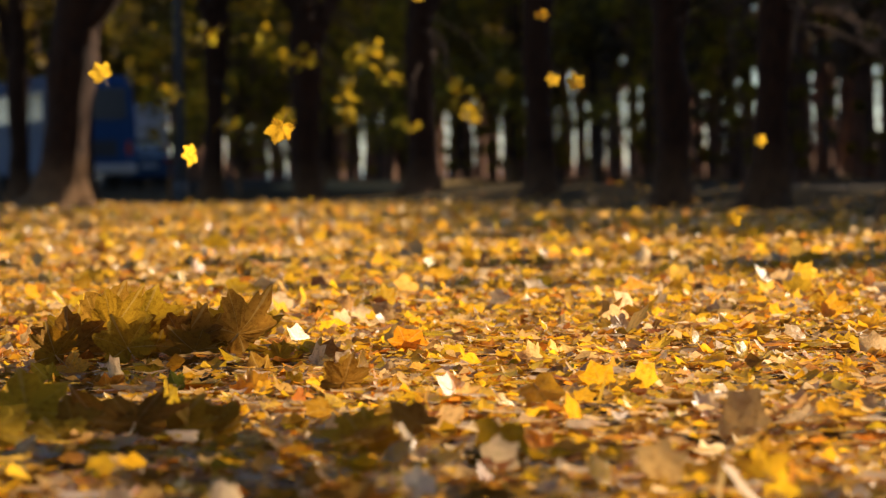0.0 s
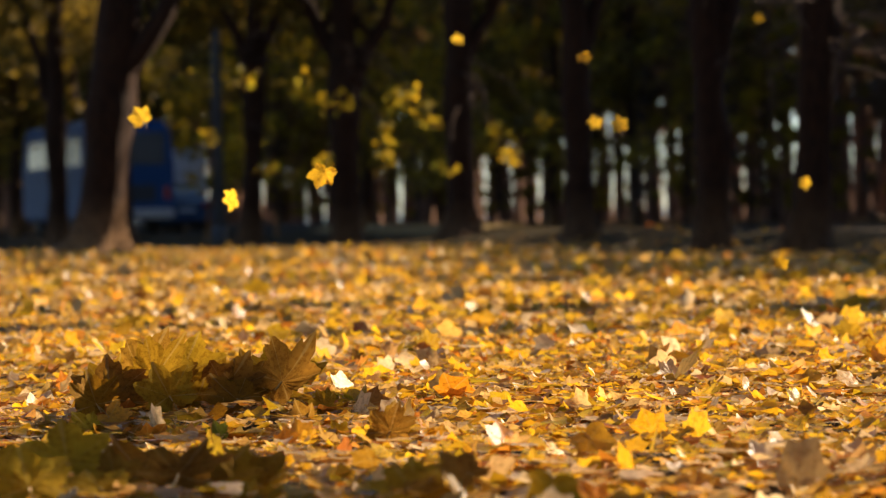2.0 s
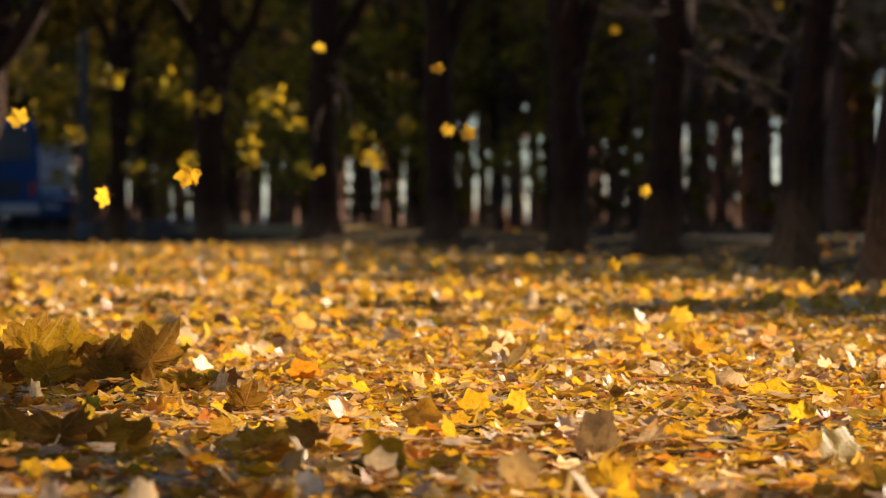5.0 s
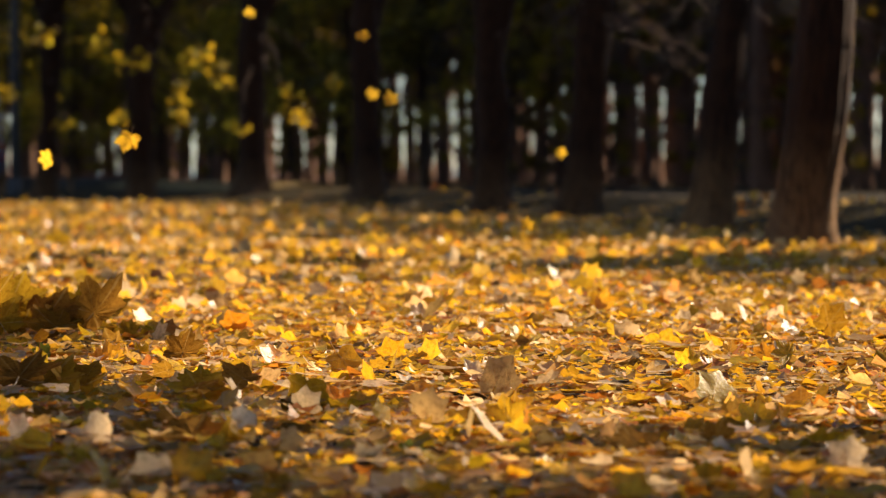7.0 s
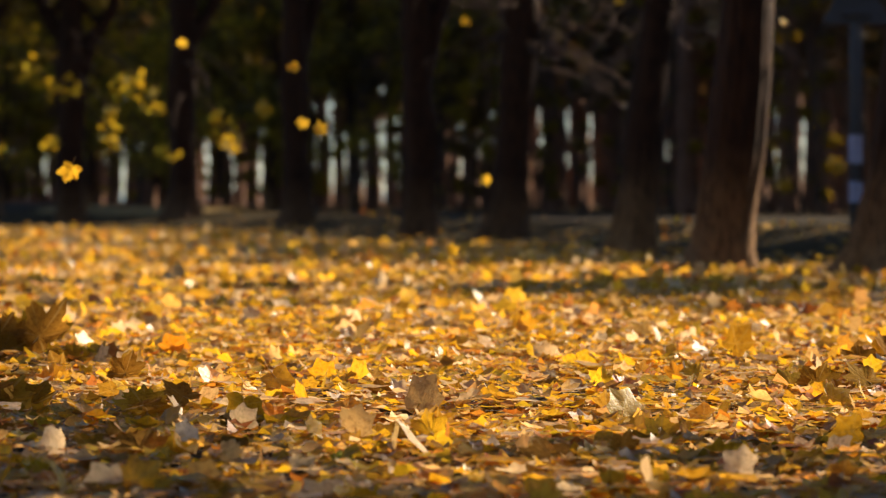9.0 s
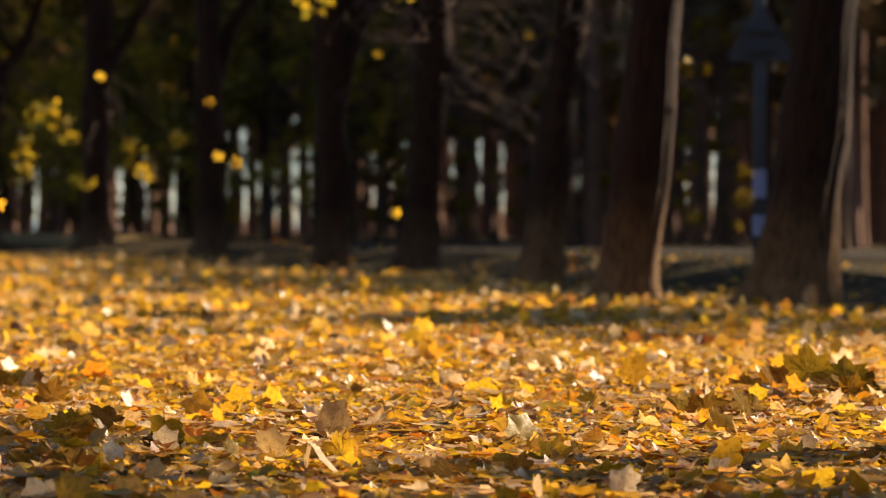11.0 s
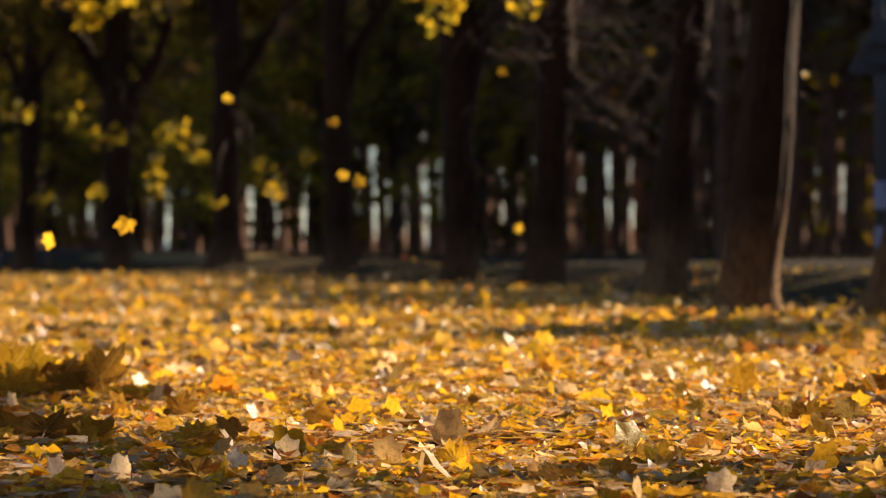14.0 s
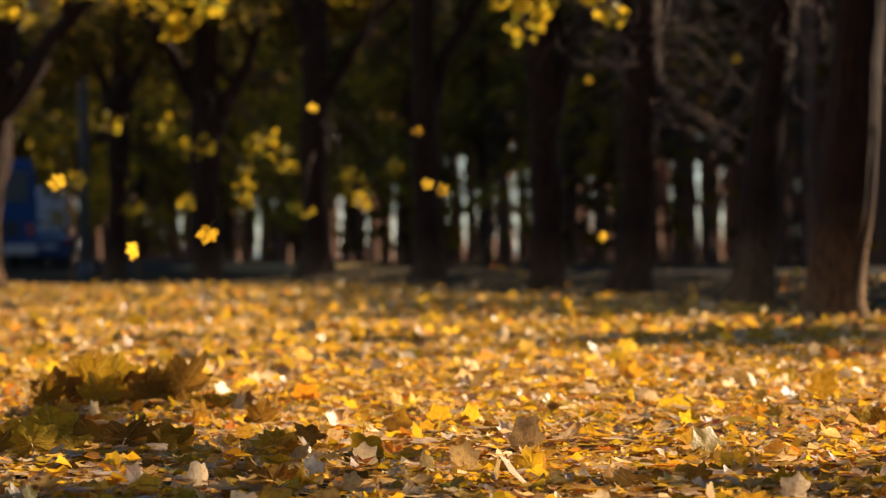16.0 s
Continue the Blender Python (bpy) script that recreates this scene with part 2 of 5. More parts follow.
def tube(path, radii, sides, rough=0.0, seed=0, flare=0.0, ridges=0.0):
    """Places and quads of a tapered tube along a path, with bark ridges and a flared foot."""
    rng = np.random.default_rng(seed)
    path, radii = np.asarray(path, float), np.asarray(radii, float)
    n = len(path)
    lobes = rng.uniform(0, 2 * math.pi, 4)
    verts = []
    for i in range(n):
        way = path[min(i + 1, n - 1)] - path[max(i - 1, 0)]
        way /= np.linalg.norm(way) + 1e-9
        side = np.cross(way, (0.13, 1, 0.07))
        side /= np.linalg.norm(side)
        other = np.cross(way, side)
        a = np.arange(sides) * 2 * math.pi / sides
        height = path[i][2] - path[0][2]
        r = radii[i] * (1 + rough * (0.5 * np.sin(3 * a + lobes[0] + height) + 0.35 * np.sin(5 * a + lobes[1] - 0.7 * height) + rng.normal(0, 0.4, sides)))
        if ridges:
            r = r * (1 + ridges * np.abs(np.sin(7.5 * a + 0.9 * np.sin(1.7 * height + lobes[3]) + 0.4 * np.sin(5.1 * height))) * (0.6 + 0.4 * np.sin(3.3 * height + 2 * a)))
        r = r * (1 + flare * math.exp(-height / 0.16) * (1 + 0.5 * np.sin(4 * a + lobes[2])))
        verts.append(path[i] + np.cos(a)[:, None] * side * r[:, None] + np.sin(a)[:, None] * other * r[:, None])
    k = np.arange(sides)
    faces = [np.stack([i * sides + k, i * sides + (k + 1) % sides, (i + 1) * sides + (k + 1) % sides, (i + 1) * sides + k], 1) for i in range(n - 1)]
    return np.concatenate(verts), np.concatenate(faces)


def bent(start, end, steps, wobble, rng, sag=0.0):
    """A crooked line from start to end."""
    start, end = np.asarray(start, float), np.asarray(end, float)
    f = np.linspace(0, 1, steps)[:, None]
    line = start + (end - start) * f
    drift = np.cumsum(rng.normal(0, wobble, (steps, 3)), 0)
    line = line + (drift - drift[-1] * f) * np.array([1, 1, 0.3])
    line[:, 2] += sag * np.sin(np.linspace(0, math.pi, steps))
    return line


TIPS = np.radians([90, 142, 38, 200, -20])
TIP_LENGTH = np.array([1.0, 0.86, 0.86, 0.52, 0.52])


def outline(angle, rng):
    """The maple leaf's radius at an angle: five pointed lobes with teeth, and a notch at the stalk."""
    off = (angle[:, None] - TIPS + math.pi) % (2 * math.pi) - math.pi
    r = (TIP_LENGTH / (1 + (np.abs(off) / 0.46) ** 1.8)).max(1)
    tooth = np.abs(((angle * 11 / math.pi) % 1) - 0.5) * 2
    stalk = np.abs((angle + math.pi / 2 + math.pi) % (2 * math.pi) - math.pi)
    return (0.38 + 0.62 * r) * (1 - 0.20 * tooth * (r < 0.95) * rng.uniform(0.3, 1.0, len(angle))) * (1 - 0.45 * np.exp(-((stalk / 0.3) ** 2))) * 0.56 + rng.normal(0, 0.008, len(angle))


def leaf_shape(seed, detail, curl):
    """Places, triangles and vein weights of one leaf about 1 wide, lying flat, stalk at -y."""
    rng = np.random.default_rng(seed)
    if detail == 3:
        angle, rings = np.radians(np.arange(0, 360, 5.45) + 0.5), (0.3, 0.65, 1.0)
    elif detail == 2:
        angle, rings = np.radians(np.arange(0, 360, 18) + 2), (0.55, 1.0)
    else:
        angle, rings = np.radians([90, 116, 142, 172, 200, 235, 270, 305, 340, 8, 38, 64]), (1.0,)
    vein_here = np.abs((angle[:, None] - TIPS + math.pi) % (2 * math.pi) - math.pi).min(1) < math.radians(4)
    for tip in TIPS:
        near = np.argmin(np.abs((angle - tip + math.pi) % (2 * math.pi) - math.pi))
        angle[near], vein_here[near] = tip, True
    order = np.argsort(angle % (2 * math.pi))
    angle, vein_here = angle[order] % (2 * math.pi), vein_here[order]
    radius = outline(angle, rng)
    n = len(angle)
    verts, vein = [np.zeros((1, 3))], [1.0]
    lean, bow, fold, wave = rng.uniform(0, math.pi), rng.uniform(-0.4, 1.0) * curl, rng.uniform(0.002, 0.010) * (0.5 + curl), rng.uniform(0, 6, 3)
    crease = rng.uniform(-0.15, 0.6) * min(curl, 0.9)
    for ring in rings:
        r = radius * ring
        z = bow * r * r * 1.0 * np.cos(angle - lean) ** 2 + 0.18 * curl * r * r
        z = z + crease * r * np.abs(np.cos(angle)) ** 1.5
        z = z - fold * r * np.abs(np.sin(2.5 * (angle - math.pi / 2)))
        z = z + 0.018 * (0.4 + curl) * ring * np.sin(5 * angle + wave[0]) * r * 2 + 0.012 * ring ** 3 * np.sin(11 * angle + wave[1]) * curl
        z = z + ring * (0.022 * np.sin(2 * angle + wave[2] + 4 * ring) + 0.004 * np.sin(7 * angle + wave[1] - 3 * ring)) + rng.normal(0, 0.004, n)
        shrink = 1 - 0.25 * curl * ring * np.abs(np.cos(angle - lean))
        verts.append(np.stack([np.cos(angle) * r * shrink, np.sin(angle) * r * shrink, z], 1))
        vein += list(vein_here.astype(float))
    k = np.arange(n)
    tris = [np.stack([0 * k, 1 + k, 1 + (k + 1) % n], 1)]
    for i in range(len(rings) - 1):
        a, b = 1 + i * n, 1 + (i + 1) * n
        tris.append(np.stack([a + k, b + k, b + (k + 1) % n], 1))
        tris.append(np.stack([a + k, b + (k + 1) % n, a + (k + 1) % n], 1))
    verts, tris = np.concatenate(verts), np.concatenate(tris)
    if detail > 1:
        # the stalk, a thin bent ribbon of three sides
        s = np.linspace(0, 1, 4)
        line = np.stack([0.06 * np.sin(2.5 * s) * rng.uniform(-1, 1), -0.18 * s - 0.25 * s, 0.10 * curl * s * s], 1)
        ring = np.array([[0.012, 0, 0], [-0.006, 0, 0.010], [-0.006, 0, -0.010]])
        stalk = (line[:, None] + ring * (1 - 0.3 * s)[:, None, None]).reshape(-1, 3)
        first, j = len(verts), np.arange(3)
        quads = [np.stack([first + i * 3 + j, first + i * 3 + (j + 1) % 3, first + i * 3 + 3 + (j + 1) % 3, first + i * 3 + 3 + j], 1) for i in range(3)]
        q = np.concatenate(quads)
        verts, tris = np.concatenate([verts, stalk]), np.concatenate([tris, q[:, [0, 1, 2]], q[:, [0, 2, 3]]])
        vein += [1.0] * len(stalk)
    return verts, tris, np.array(vein)


def turns(yaw, tilt, axis):
    """Rotation matrices: spin by yaw, then tip over by tilt about a level axis at the angle axis."""
    c, s, z, o = np.cos(yaw), np.sin(yaw), np.zeros_like(yaw), np.ones_like(yaw)
    spin = np.stack([np.stack([c, -s, z], -1), np.stack([s, c, z], -1), np.stack([z, z, o], -1)], -2)
    ux, uy, c, s = np.cos(axis), np.sin(axis), np.cos(tilt), np.sin(tilt)
    tip = np.stack([np.stack([c + ux * ux * (1 - c), ux * uy * (1 - c), uy * s], -1), np.stack([ux * uy * (1 - c), c + uy * uy * (1 - c), -ux * s], -1), np.stack([-uy * s, ux * s, c], -1)], -2)
    return tip @ spin


def scattered(shapes, rng, spots, size, yaw, tilt, axis):
    """Many leaves as one set of places, triangles and vein weights. spots: rows of x, y, z of the lowest point."""
    turn = turns(yaw, tilt, axis)
    kind = rng.integers(0, len(shapes), len(spots))
    verts, tris, veins, first = [], [], [], 0
    for i, (v, f, w) in enumerate(shapes):
        here = np.nonzero(kind == i)[0]
        if not len(here):
            continue
        p = np.einsum("nij,kj->nki", turn[here], v) * size[here][:, None, None]
        p[:, :, 2] -= np.quantile(p[:, :, 2], 0.12, axis=1)[:, None]
        p += spots[here][:, None, :]
        verts.append(p.reshape(-1, 3))
        tris.append((f[None] + (np.arange(len(here)) * len(v))[:, None, None] + first).reshape(-1, 3))
        veins.append(np.tile(w, len(here)))
        first += len(here) * len(v)
    return np.concatenate(verts), np.concatenate(tris), np.concatenate(veins)


def stuff(name, data, material, label, category):
    return tagged(new(name, mesh_of(name, data[0], data[1], material, data[2])), label, category, "", "stuff")


# ---- the ground ----
ROW_AT, ROW_WAY = np.array([1.65, 20.6]), np.array([-0.203, 0.979])
ROW_OUT = np.array([0.979, 0.203])
ROAD_AT, ROAD_WAY = np.array([0.9, 70.0]), np.array([-0.42, 0.907])
ROAD_OUT = np.array([0.907, 0.42])


def past_row(x, y):
    """Metres behind the line of trees, as seen from the open path."""
    return (x - ROW_AT[0]) * ROW_OUT[0] + (y - ROW_AT[1]) * ROW_OUT[1]


def rise(x, y):
    """The lie of the land: flat path, a low bank behind the trees, a faint unevenness."""
    d = past_row(x, y)
    bank = 0.21 * np.exp(-(((d - 2.3) / 1.0) ** 2)) * np.clip((np.asarray(y) - 14) / 12, 0.25, 1)
    return bank + 0.012 * np.sin(1.3 * x + 0.5) * np.sin(0.9 * y)


def sheet(name, xs, ys, lift, material, shape=None):
    gx, gy = np.meshgrid(xs, ys)
    z = rise(gx, gy) * (np.hypot(gx, gy) < 170) + lift
    verts = np.stack([gx, gy, z], -1)
    if shape is not None:
        verts = shape(gx, gy, lift)
    w = len(xs)
    i, j = np.meshgrid(np.arange(w - 1), np.arange(len(ys) - 1))
    a = (j * w + i).ravel()
    return new(name, mesh_of(name, verts.reshape(-1, 3), np.stack([a, a + 1, a + w + 1, a + w], 1), material, smooth=True))


far_out = np.array([-3000, -900, -300, -120, -70])
ground = sheet("ground", np.concatenate([far_out, np.linspace(-45, 30, 180), -far_out[::-1]]), np.concatenate([far_out[:-1], np.linspace(-45, 170, 230), -far_out[::-1][2:]]), 0.0, soil_mat)
tagged(ground, "brown autumn turf and bare soil under the trees", "ground", "", "structure")


def along(at, way, out, offsets, steps, across=24):
    """A strip that follows a line on the plan; offsets are metres to its right."""
    def shape(u, v, lift):
        x = at[0] + out[0] * u + way[0] * v
        y = at[1] + out[1] * u + way[1] * v
        return np.stack([x, y, rise(x, y) + lift], -1)
    return dict(xs=np.linspace(*offsets, across), ys=np.linspace(*steps, 200), shape=shape)


ROW, ROAD = (ROW_AT, ROW_WAY, ROW_OUT), (ROAD_AT, ROAD_WAY, ROAD_OUT)
path_sheet = sheet("pavement", lift=0.006, material=asphalt_mat, **along(*ROW, (-16, -0.9), (-32, 27)))
tagged(path_sheet, "worn grey asphalt path strewn with fallen maple leaves", "path", "", "structure")
road = sheet("road", lift=0.03, material=road_mat, **along(*ROAD, (-4.2, 4.2), (-75, 120)))
tagged(road, "dark grey asphalt road behind the row of trees", "road", "", "structure")
bank = sheet("grass_bank", lift=0.03, material=straw_mat, **along(*ROW, (1.2, 3.2), (35, 60)))
tagged(bank, "low bank of dry tan grass along the road", "bank", "", "structure")
floor_mat = ground_material("sandy_wood_floor", [(0.3, (0.16, 0.14, 0.12)), (0.7, (0.36, 0.32, 0.27))], 5.0, 0.6)
floor_of_wood = sheet("wood_floor", lift=0.05, material=floor_mat, **along(*ROAD, (30, 90), (-60, 140)))
tagged(floor_of_wood, "pale sandy floor of the pine wood", "ground", "", "structure")
# added mirror of the sky that brightens the low ends of the gaps
lake = new("sky_mirror", mesh_of("sky_mirror", [(-900, 205, 0.06), (900, 205, 0.06), (900, 1500, 0.06), (-900, 1500, 0.06)], [(0, 1, 2, 3)], sky_mirror_mat))
tagged(lake, "added sheet mirroring the pale sky behind the pine wood", "lake", "", "structure")


# ---- trees ----
def leaf_cloud(rng, centres, radii, count, size, droop=0.25):
    """A crown of small separate leaves: clumps of bent quads round the centres."""
    centres, radii = np.asarray(centres, float), np.asarray(radii, float)
    which = rng.integers(0, len(centres), count)
    ball = rng.normal(0, 1, (count, 3))
    ball *= (rng.uniform(0.15, 1.0, count) ** 0.5 / np.linalg.norm(ball, axis=1))[:, None]
    p = centres[which] + ball * radii[which][:, None] * np.array([1, 1, 0.75])
    p[:, 2] -= droop * radii[which] * rng.uniform(0, 1, count)
    s = size * rng.uniform(0.6, 1.25, count)
    shape = np.array([[0, -0.55, 0], [0.5, 0.02, 0.10], [0.14, 0.2, 0], [0, 0.6, -0.04], [-0.14, 0.2, 0], [-0.5, 0.02, 0.10]])
    tri = np.array([[0, 1, 2], [0, 2, 4], [2, 3, 4], [0, 4, 5]])
    turn = turns(rng.uniform(0, 6.28, count), rng.normal(0.9, 0.5, count), rng.uniform(0, 6.28, count))
    verts = np.einsum("nij,kj->nki", turn, shape) * s[:, None, None] + p[:, None]
    return verts.reshape(-1, 3), (tri[None] + (np.arange(count) * 6)[:, None, None]).reshape(-1, 3), np.zeros(count * 6)


def park_tree(x, y, girth, lean, height, forks, seed, label, clumps=(), gold=(), rust=(), twigs=0, hung=(), full=1.0):
    """A row tree: flared trunk, limbs, bare twigs and leaf clumps. forks: rows of (height, dx, dy, dz, girth share)."""
    rng = np.random.default_rng(seed)
    tree = tagged(new("park_tree"), label, "tree", "row of park trees")
    z0 = float(rise(x, y))
    tree.location = (x, y, z0 - 0.05)
    steps = 40
    f = np.linspace(0, 1, steps) ** 1.25
    line = np.stack([lean[0] * f * height + 0.03 * np.sin(5 * f + seed), lean[1] * f * height, f * height], 1)
    line[:, :2] += np.cumsum(rng.normal(0, 0.007, (steps, 2)), 0)
    radii = girth / 2 * (1.0 - 0.45 * f) * (1 + 0.05 * np.sin(9 * f * height / 3 + seed) + 0.04 * np.sin(4.3 * f * height + 2 * seed))
    for h, *_ in forks[:2]:
        radii = radii * (1 + 0.22 * np.exp(-(((f * height - h + 0.12) / 0.28) ** 2)))
    v, q = tube(line, radii, 52, 0.045, seed, 0.75, 0.13)
    part("trunk", mesh_of("trunk", v, q, bark if y < 28 or (y < 50 and x < -7) else faint_wash_bark, smooth=True), None, tree)
    for h, dx, dy, dz, share in forks:
        k = int(np.argmin(np.abs(line[:, 2] - h)))
        foot = line[k]
        limb_line = bent(foot, foot + np.array([dx, dy, dz]), 14, 0.035, rng)
        limb_line[:, :2] -= (np.array([dx, dy]) * 0.12) * np.sin(np.linspace(0, math.pi, 14))[:, None]
        thick = radii[k] * share
        v, q = tube(limb_line, thick * np.linspace(1, 0.45, 14), 12, 0.05, seed + k)
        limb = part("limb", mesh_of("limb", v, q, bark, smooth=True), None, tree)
        for _ in range(2):
            foot2 = limb_line[rng.integers(6, 13)]
            v, q = tube(bent(foot2, foot2 + np.array([rng.uniform(-1, 1), rng.uniform(-0.8, 0.8), rng.uniform(0.5, 1.6)]), 8, 0.05, rng), thick * 0.4 * np.linspace(1, 0.3, 8), 7)
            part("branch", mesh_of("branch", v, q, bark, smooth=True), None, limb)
    for i in range(twigs):
        k = int(np.argmin(np.abs(line[:, 2] - rng.uniform(1.7, 3.9))))
        foot = line[k]
        a = rng.uniform(0, 6.28)
        reach = rng.uniform(0.5, 1.2)
        tip = foot + np.array([math.cos(a) * reach, math.sin(a) * reach * 0.6, rng.uniform(-0.7, 0.7)])
        v, q = tube(bent(foot, tip, 9, 0.06, rng, rng.uniform(-0.2, 0.3)), np.linspace(0.0095, 0.0035, 9), 5)
        part("twig", mesh_of("twig", v, q, twig_mat), None, tree, "thin bare pale twig")
    for name, spots, mat, density, size, note in (("crown", clumps, crown_green, 900 * full, 0.15, ""), ("golden_spray", gold, crown_gold, 230, 0.115, "bright yellow autumn leaves"), ("rusty_spray", rust, crown_rust, 160, 0.10, "dull rusty leaves")):
        if len(spots):
            spots = np.asarray(spots, float)
            local = spots[:, :3] - np.array([x, y, z0])
            total = int((0.65 if name == "golden_spray" and y > 50 else 1.0) * sum(density * max(0.16, r) ** 1.6 for r in spots[:, 3]))
            v, t, w = leaf_cloud(rng, local, spots[:, 3], total, size)
            tagged(part(name, mesh_of(name, v, t, mat, w), None, tree, note), kind="stuff")
            if name == "golden_spray":
                for c in local:
                    root = line[int(np.argmin(np.linalg.norm(line - (c + np.array([0, 0, 0.9])), axis=1)))]
                    v, q = tube(bent(root, c, 9, 0.06, rng, 0.25), np.linspace(0.02, 0.006, 9), 5)
                    part("branch", mesh_of("branch", v, q, bark), None, tree)
    for hx, hy, hz in hung:
        tip = np.array([hx - x, hy - y, hz - z0])
        root = line[int(np.argmin(np.linalg.norm(line - (tip + np.array([0, 0, 0.5])), axis=1)))]
        v, q = tube(bent(root, tip, 9, 0.05, rng, 0.15), np.linspace(0.012, 0.003, 9), 5)
        twig = part("twig", mesh_of("twig", v, q, twig_mat), None, tree, "thin bare pale twig")
        v, f, w = leaf_shape(600 + seed, 2, 0.3)
        m = turns(np.array([0.3]), np.array([1.35]), np.array([0.2]))[0]
        part("leaf", mesh_of("leaf", (v @ m.T) * 0.12 + tip, f, leaf_mats["yellow"], w), None, twig, "last yellow leaf on the twig")
    return tree


def high_crown(x, y, base, seed, spread=2.4, n=9):
    """Clump centres of the upper crown over a trunk."""
    rng = np.random.default_rng(seed)
    return [(x + rng.normal(0, spread * 0.5), y + rng.normal(0, spread * 0.5), base + rng.uniform(0, 3.5), rng.uniform(0.8, 1.3)) for _ in range(n)]


def roadside_tree(x, y, away, seed, top=4.2, step=0.36, wide=0.44):
    """An added slim tree across the road, blocking the sun from the place named with a narrow crown."""
    px, py = x + away * math.sin(radians(SUN_AZ)), y + away * math.cos(radians(SUN_AZ))
    lift = away * math.tan(radians(SUN_EL))
    rng = np.random.default_rng(seed)
    crown = [(px + rng.normal(0, 0.08), py + rng.normal(0, 0.08), lift + h, wide) for h in np.arange(0.2, top, step)]
    park_tree(px, py, 0.17, (0.0, 0.0), lift + 4.0, [], seed, "added slim tree with a narrow olive crown across the road, blocking the sun", crown)


def low_crown(x, y, low, top, n, seed, spread=1.5):
    """Clump centres of a crown that begins low on the trunk."""
    rng = np.random.default_rng(seed)
    return [(x + rng.normal(0, spread), y + rng.normal(0.6, spread * 0.6), low + (top - low) * rng.uniform(0, 1) ** 0.8, rng.uniform(0.5, 1.0)) for _ in range(n)]


GREY_TREE = "park tree with furrowed dark bark and worn limewash at its foot"
park_tree(1.65, 20.6, 0.33, (0.08, 0.0), 9.0, [(2.6, 0.22, -0.1, 2.4, 0.22), (4.2, -1.2, 0.5, 2.4, 0.72), (4.0, 1.3, 0.4, 2.6, 0.72)], 11, "thick dark-barked park tree with limewashed foot and rough bark", high_crown(1.8, 21.0, 8.0, 1))
park_tree(1.35, 25.6, 0.25, (0.11, 0.0), 9.0, [(1.35, 0.62, 0.1, 2.2, 0.5), (3.4, -0.8, 0.4, 2.5, 0.72)], 12, "slender park tree with a pale forking side branch", high_crown(1.4, 25.7, 8.2, 2), (), [(1.0, 25.9, 2.62, 0.2)], 72, [(1.34, 27.0, 2.01)])
park_tree(0.51, 32.0, 0.29, (0.045, 0.0), 9.0, [(1.6, -0.75, 0.2, 2.6, 0.6), (2.1, 0.5, -0.2, 2.3, 0.45)], 13, "forked park tree with bare pale twigs", high_crown(0.5, 32.2, 8.4, 3), [(0.23, 31.0, 2.82, 0.15), (0.40, 31.0, 2.68, 0.16), (0.36, 31.0, 2.95, 0.14)], (), 125, [(0.19, 33.0, 2.14)])
park_tree(-0.27, 35.2, 0.30, (-0.02, 0.0), 9.0, [(1.2, 1.0, 0.2, 2.6, 0.72), (3.1, -0.8, 0.1, 2.2, 0.72)], 14, "dark park tree forking low into two stems", high_crown(-0.3, 35.4, 8.4, 4), [(-0.54, 33.0, 3.05, 0.29), (-0.30, 33.0, 2.90, 0.26), (-0.42, 33.0, 2.64, 0.20), (-0.62, 33.2, 3.3, 0.34)])
park_tree(-1.9, 44.7, 0.32, (0.0, 0.0), 9.0, [(1.75, 1.15, 0.2, 2.5, 0.72), (3.2, -0.7, 0.3, 2.0, 0.72)], 15, GREY_TREE, low_crown(-2.2, 45.2, 4.2, 7.5, 10, 61), [(-2.64, 38.0, 3.38, 0.13), (-2.54, 38.0, 3.30, 0.11)])
park_tree(-4.1, 55.0, 0.42, (0.012, 0.0), 9.0, [(2.5, 1.5, 0.2, 2.2, 0.66), (3.6, -0.9, 0.2, 2.2, 0.72)], 16, GREY_TREE, low_crown(-4.2, 57.4, 4.2, 8.0, 14, 62, 2.0), [(-4.11, 52.6, 1.17, 0.18), (-3.35, 52.6, 1.51, 0.26), (-3.22, 52.6, 1.30, 0.20), (-3.48, 52.6, 1.68, 0.20), (-2.71, 52.6, 1.77, 0.16)])
park_tree(-6.1, 57.8, 0.44, (0.012, 0.0), 9.0, [(2.2, 0.9, 0.2, 2.0, 0.66), (2.5, -1.0, 0.2, 2.0, 0.72)], 17, GREY_TREE, low_crown(-6.3, 60.6, 4.0, 8.0, 15, 63, 2.0), [(-5.14, 55.4, 2.24, 0.26), (-4.72, 55.4, 2.11, 0.28), (-4.56, 55.4, 1.88, 0.22), (-4.91, 55.4, 2.37, 0.20), (-5.29, 55.4, 1.61, 0.22), (-5.25, 55.4, 1.35, 0.20), (-5.27, 55.4, 1.84, 0.16), (-6.17, 55.4, 1.39, 0.20), (-5.90, 55.4, 2.28, 0.24)])
park_tree(-8.3, 62.5, 0.33, (0.02, 0.0), 9.0, [(2.4, 0.8, 0.2, 2.2, 0.72), (2.9, -0.9, 0.2, 2.0, 0.72)], 18, GREY_TREE, low_crown(-8.5, 65.2, 3.7, 8.0, 15, 64, 2.0), [(-7.42, 55.4, 2.64, 0.26), (-7.07, 55.4, 1.21, 0.20), (-6.52, 55.4, 2.55, 0.34), (-6.17, 55.4, 2.19, 0.26), (-7.95, 55.4, 1.75, 0.20)])
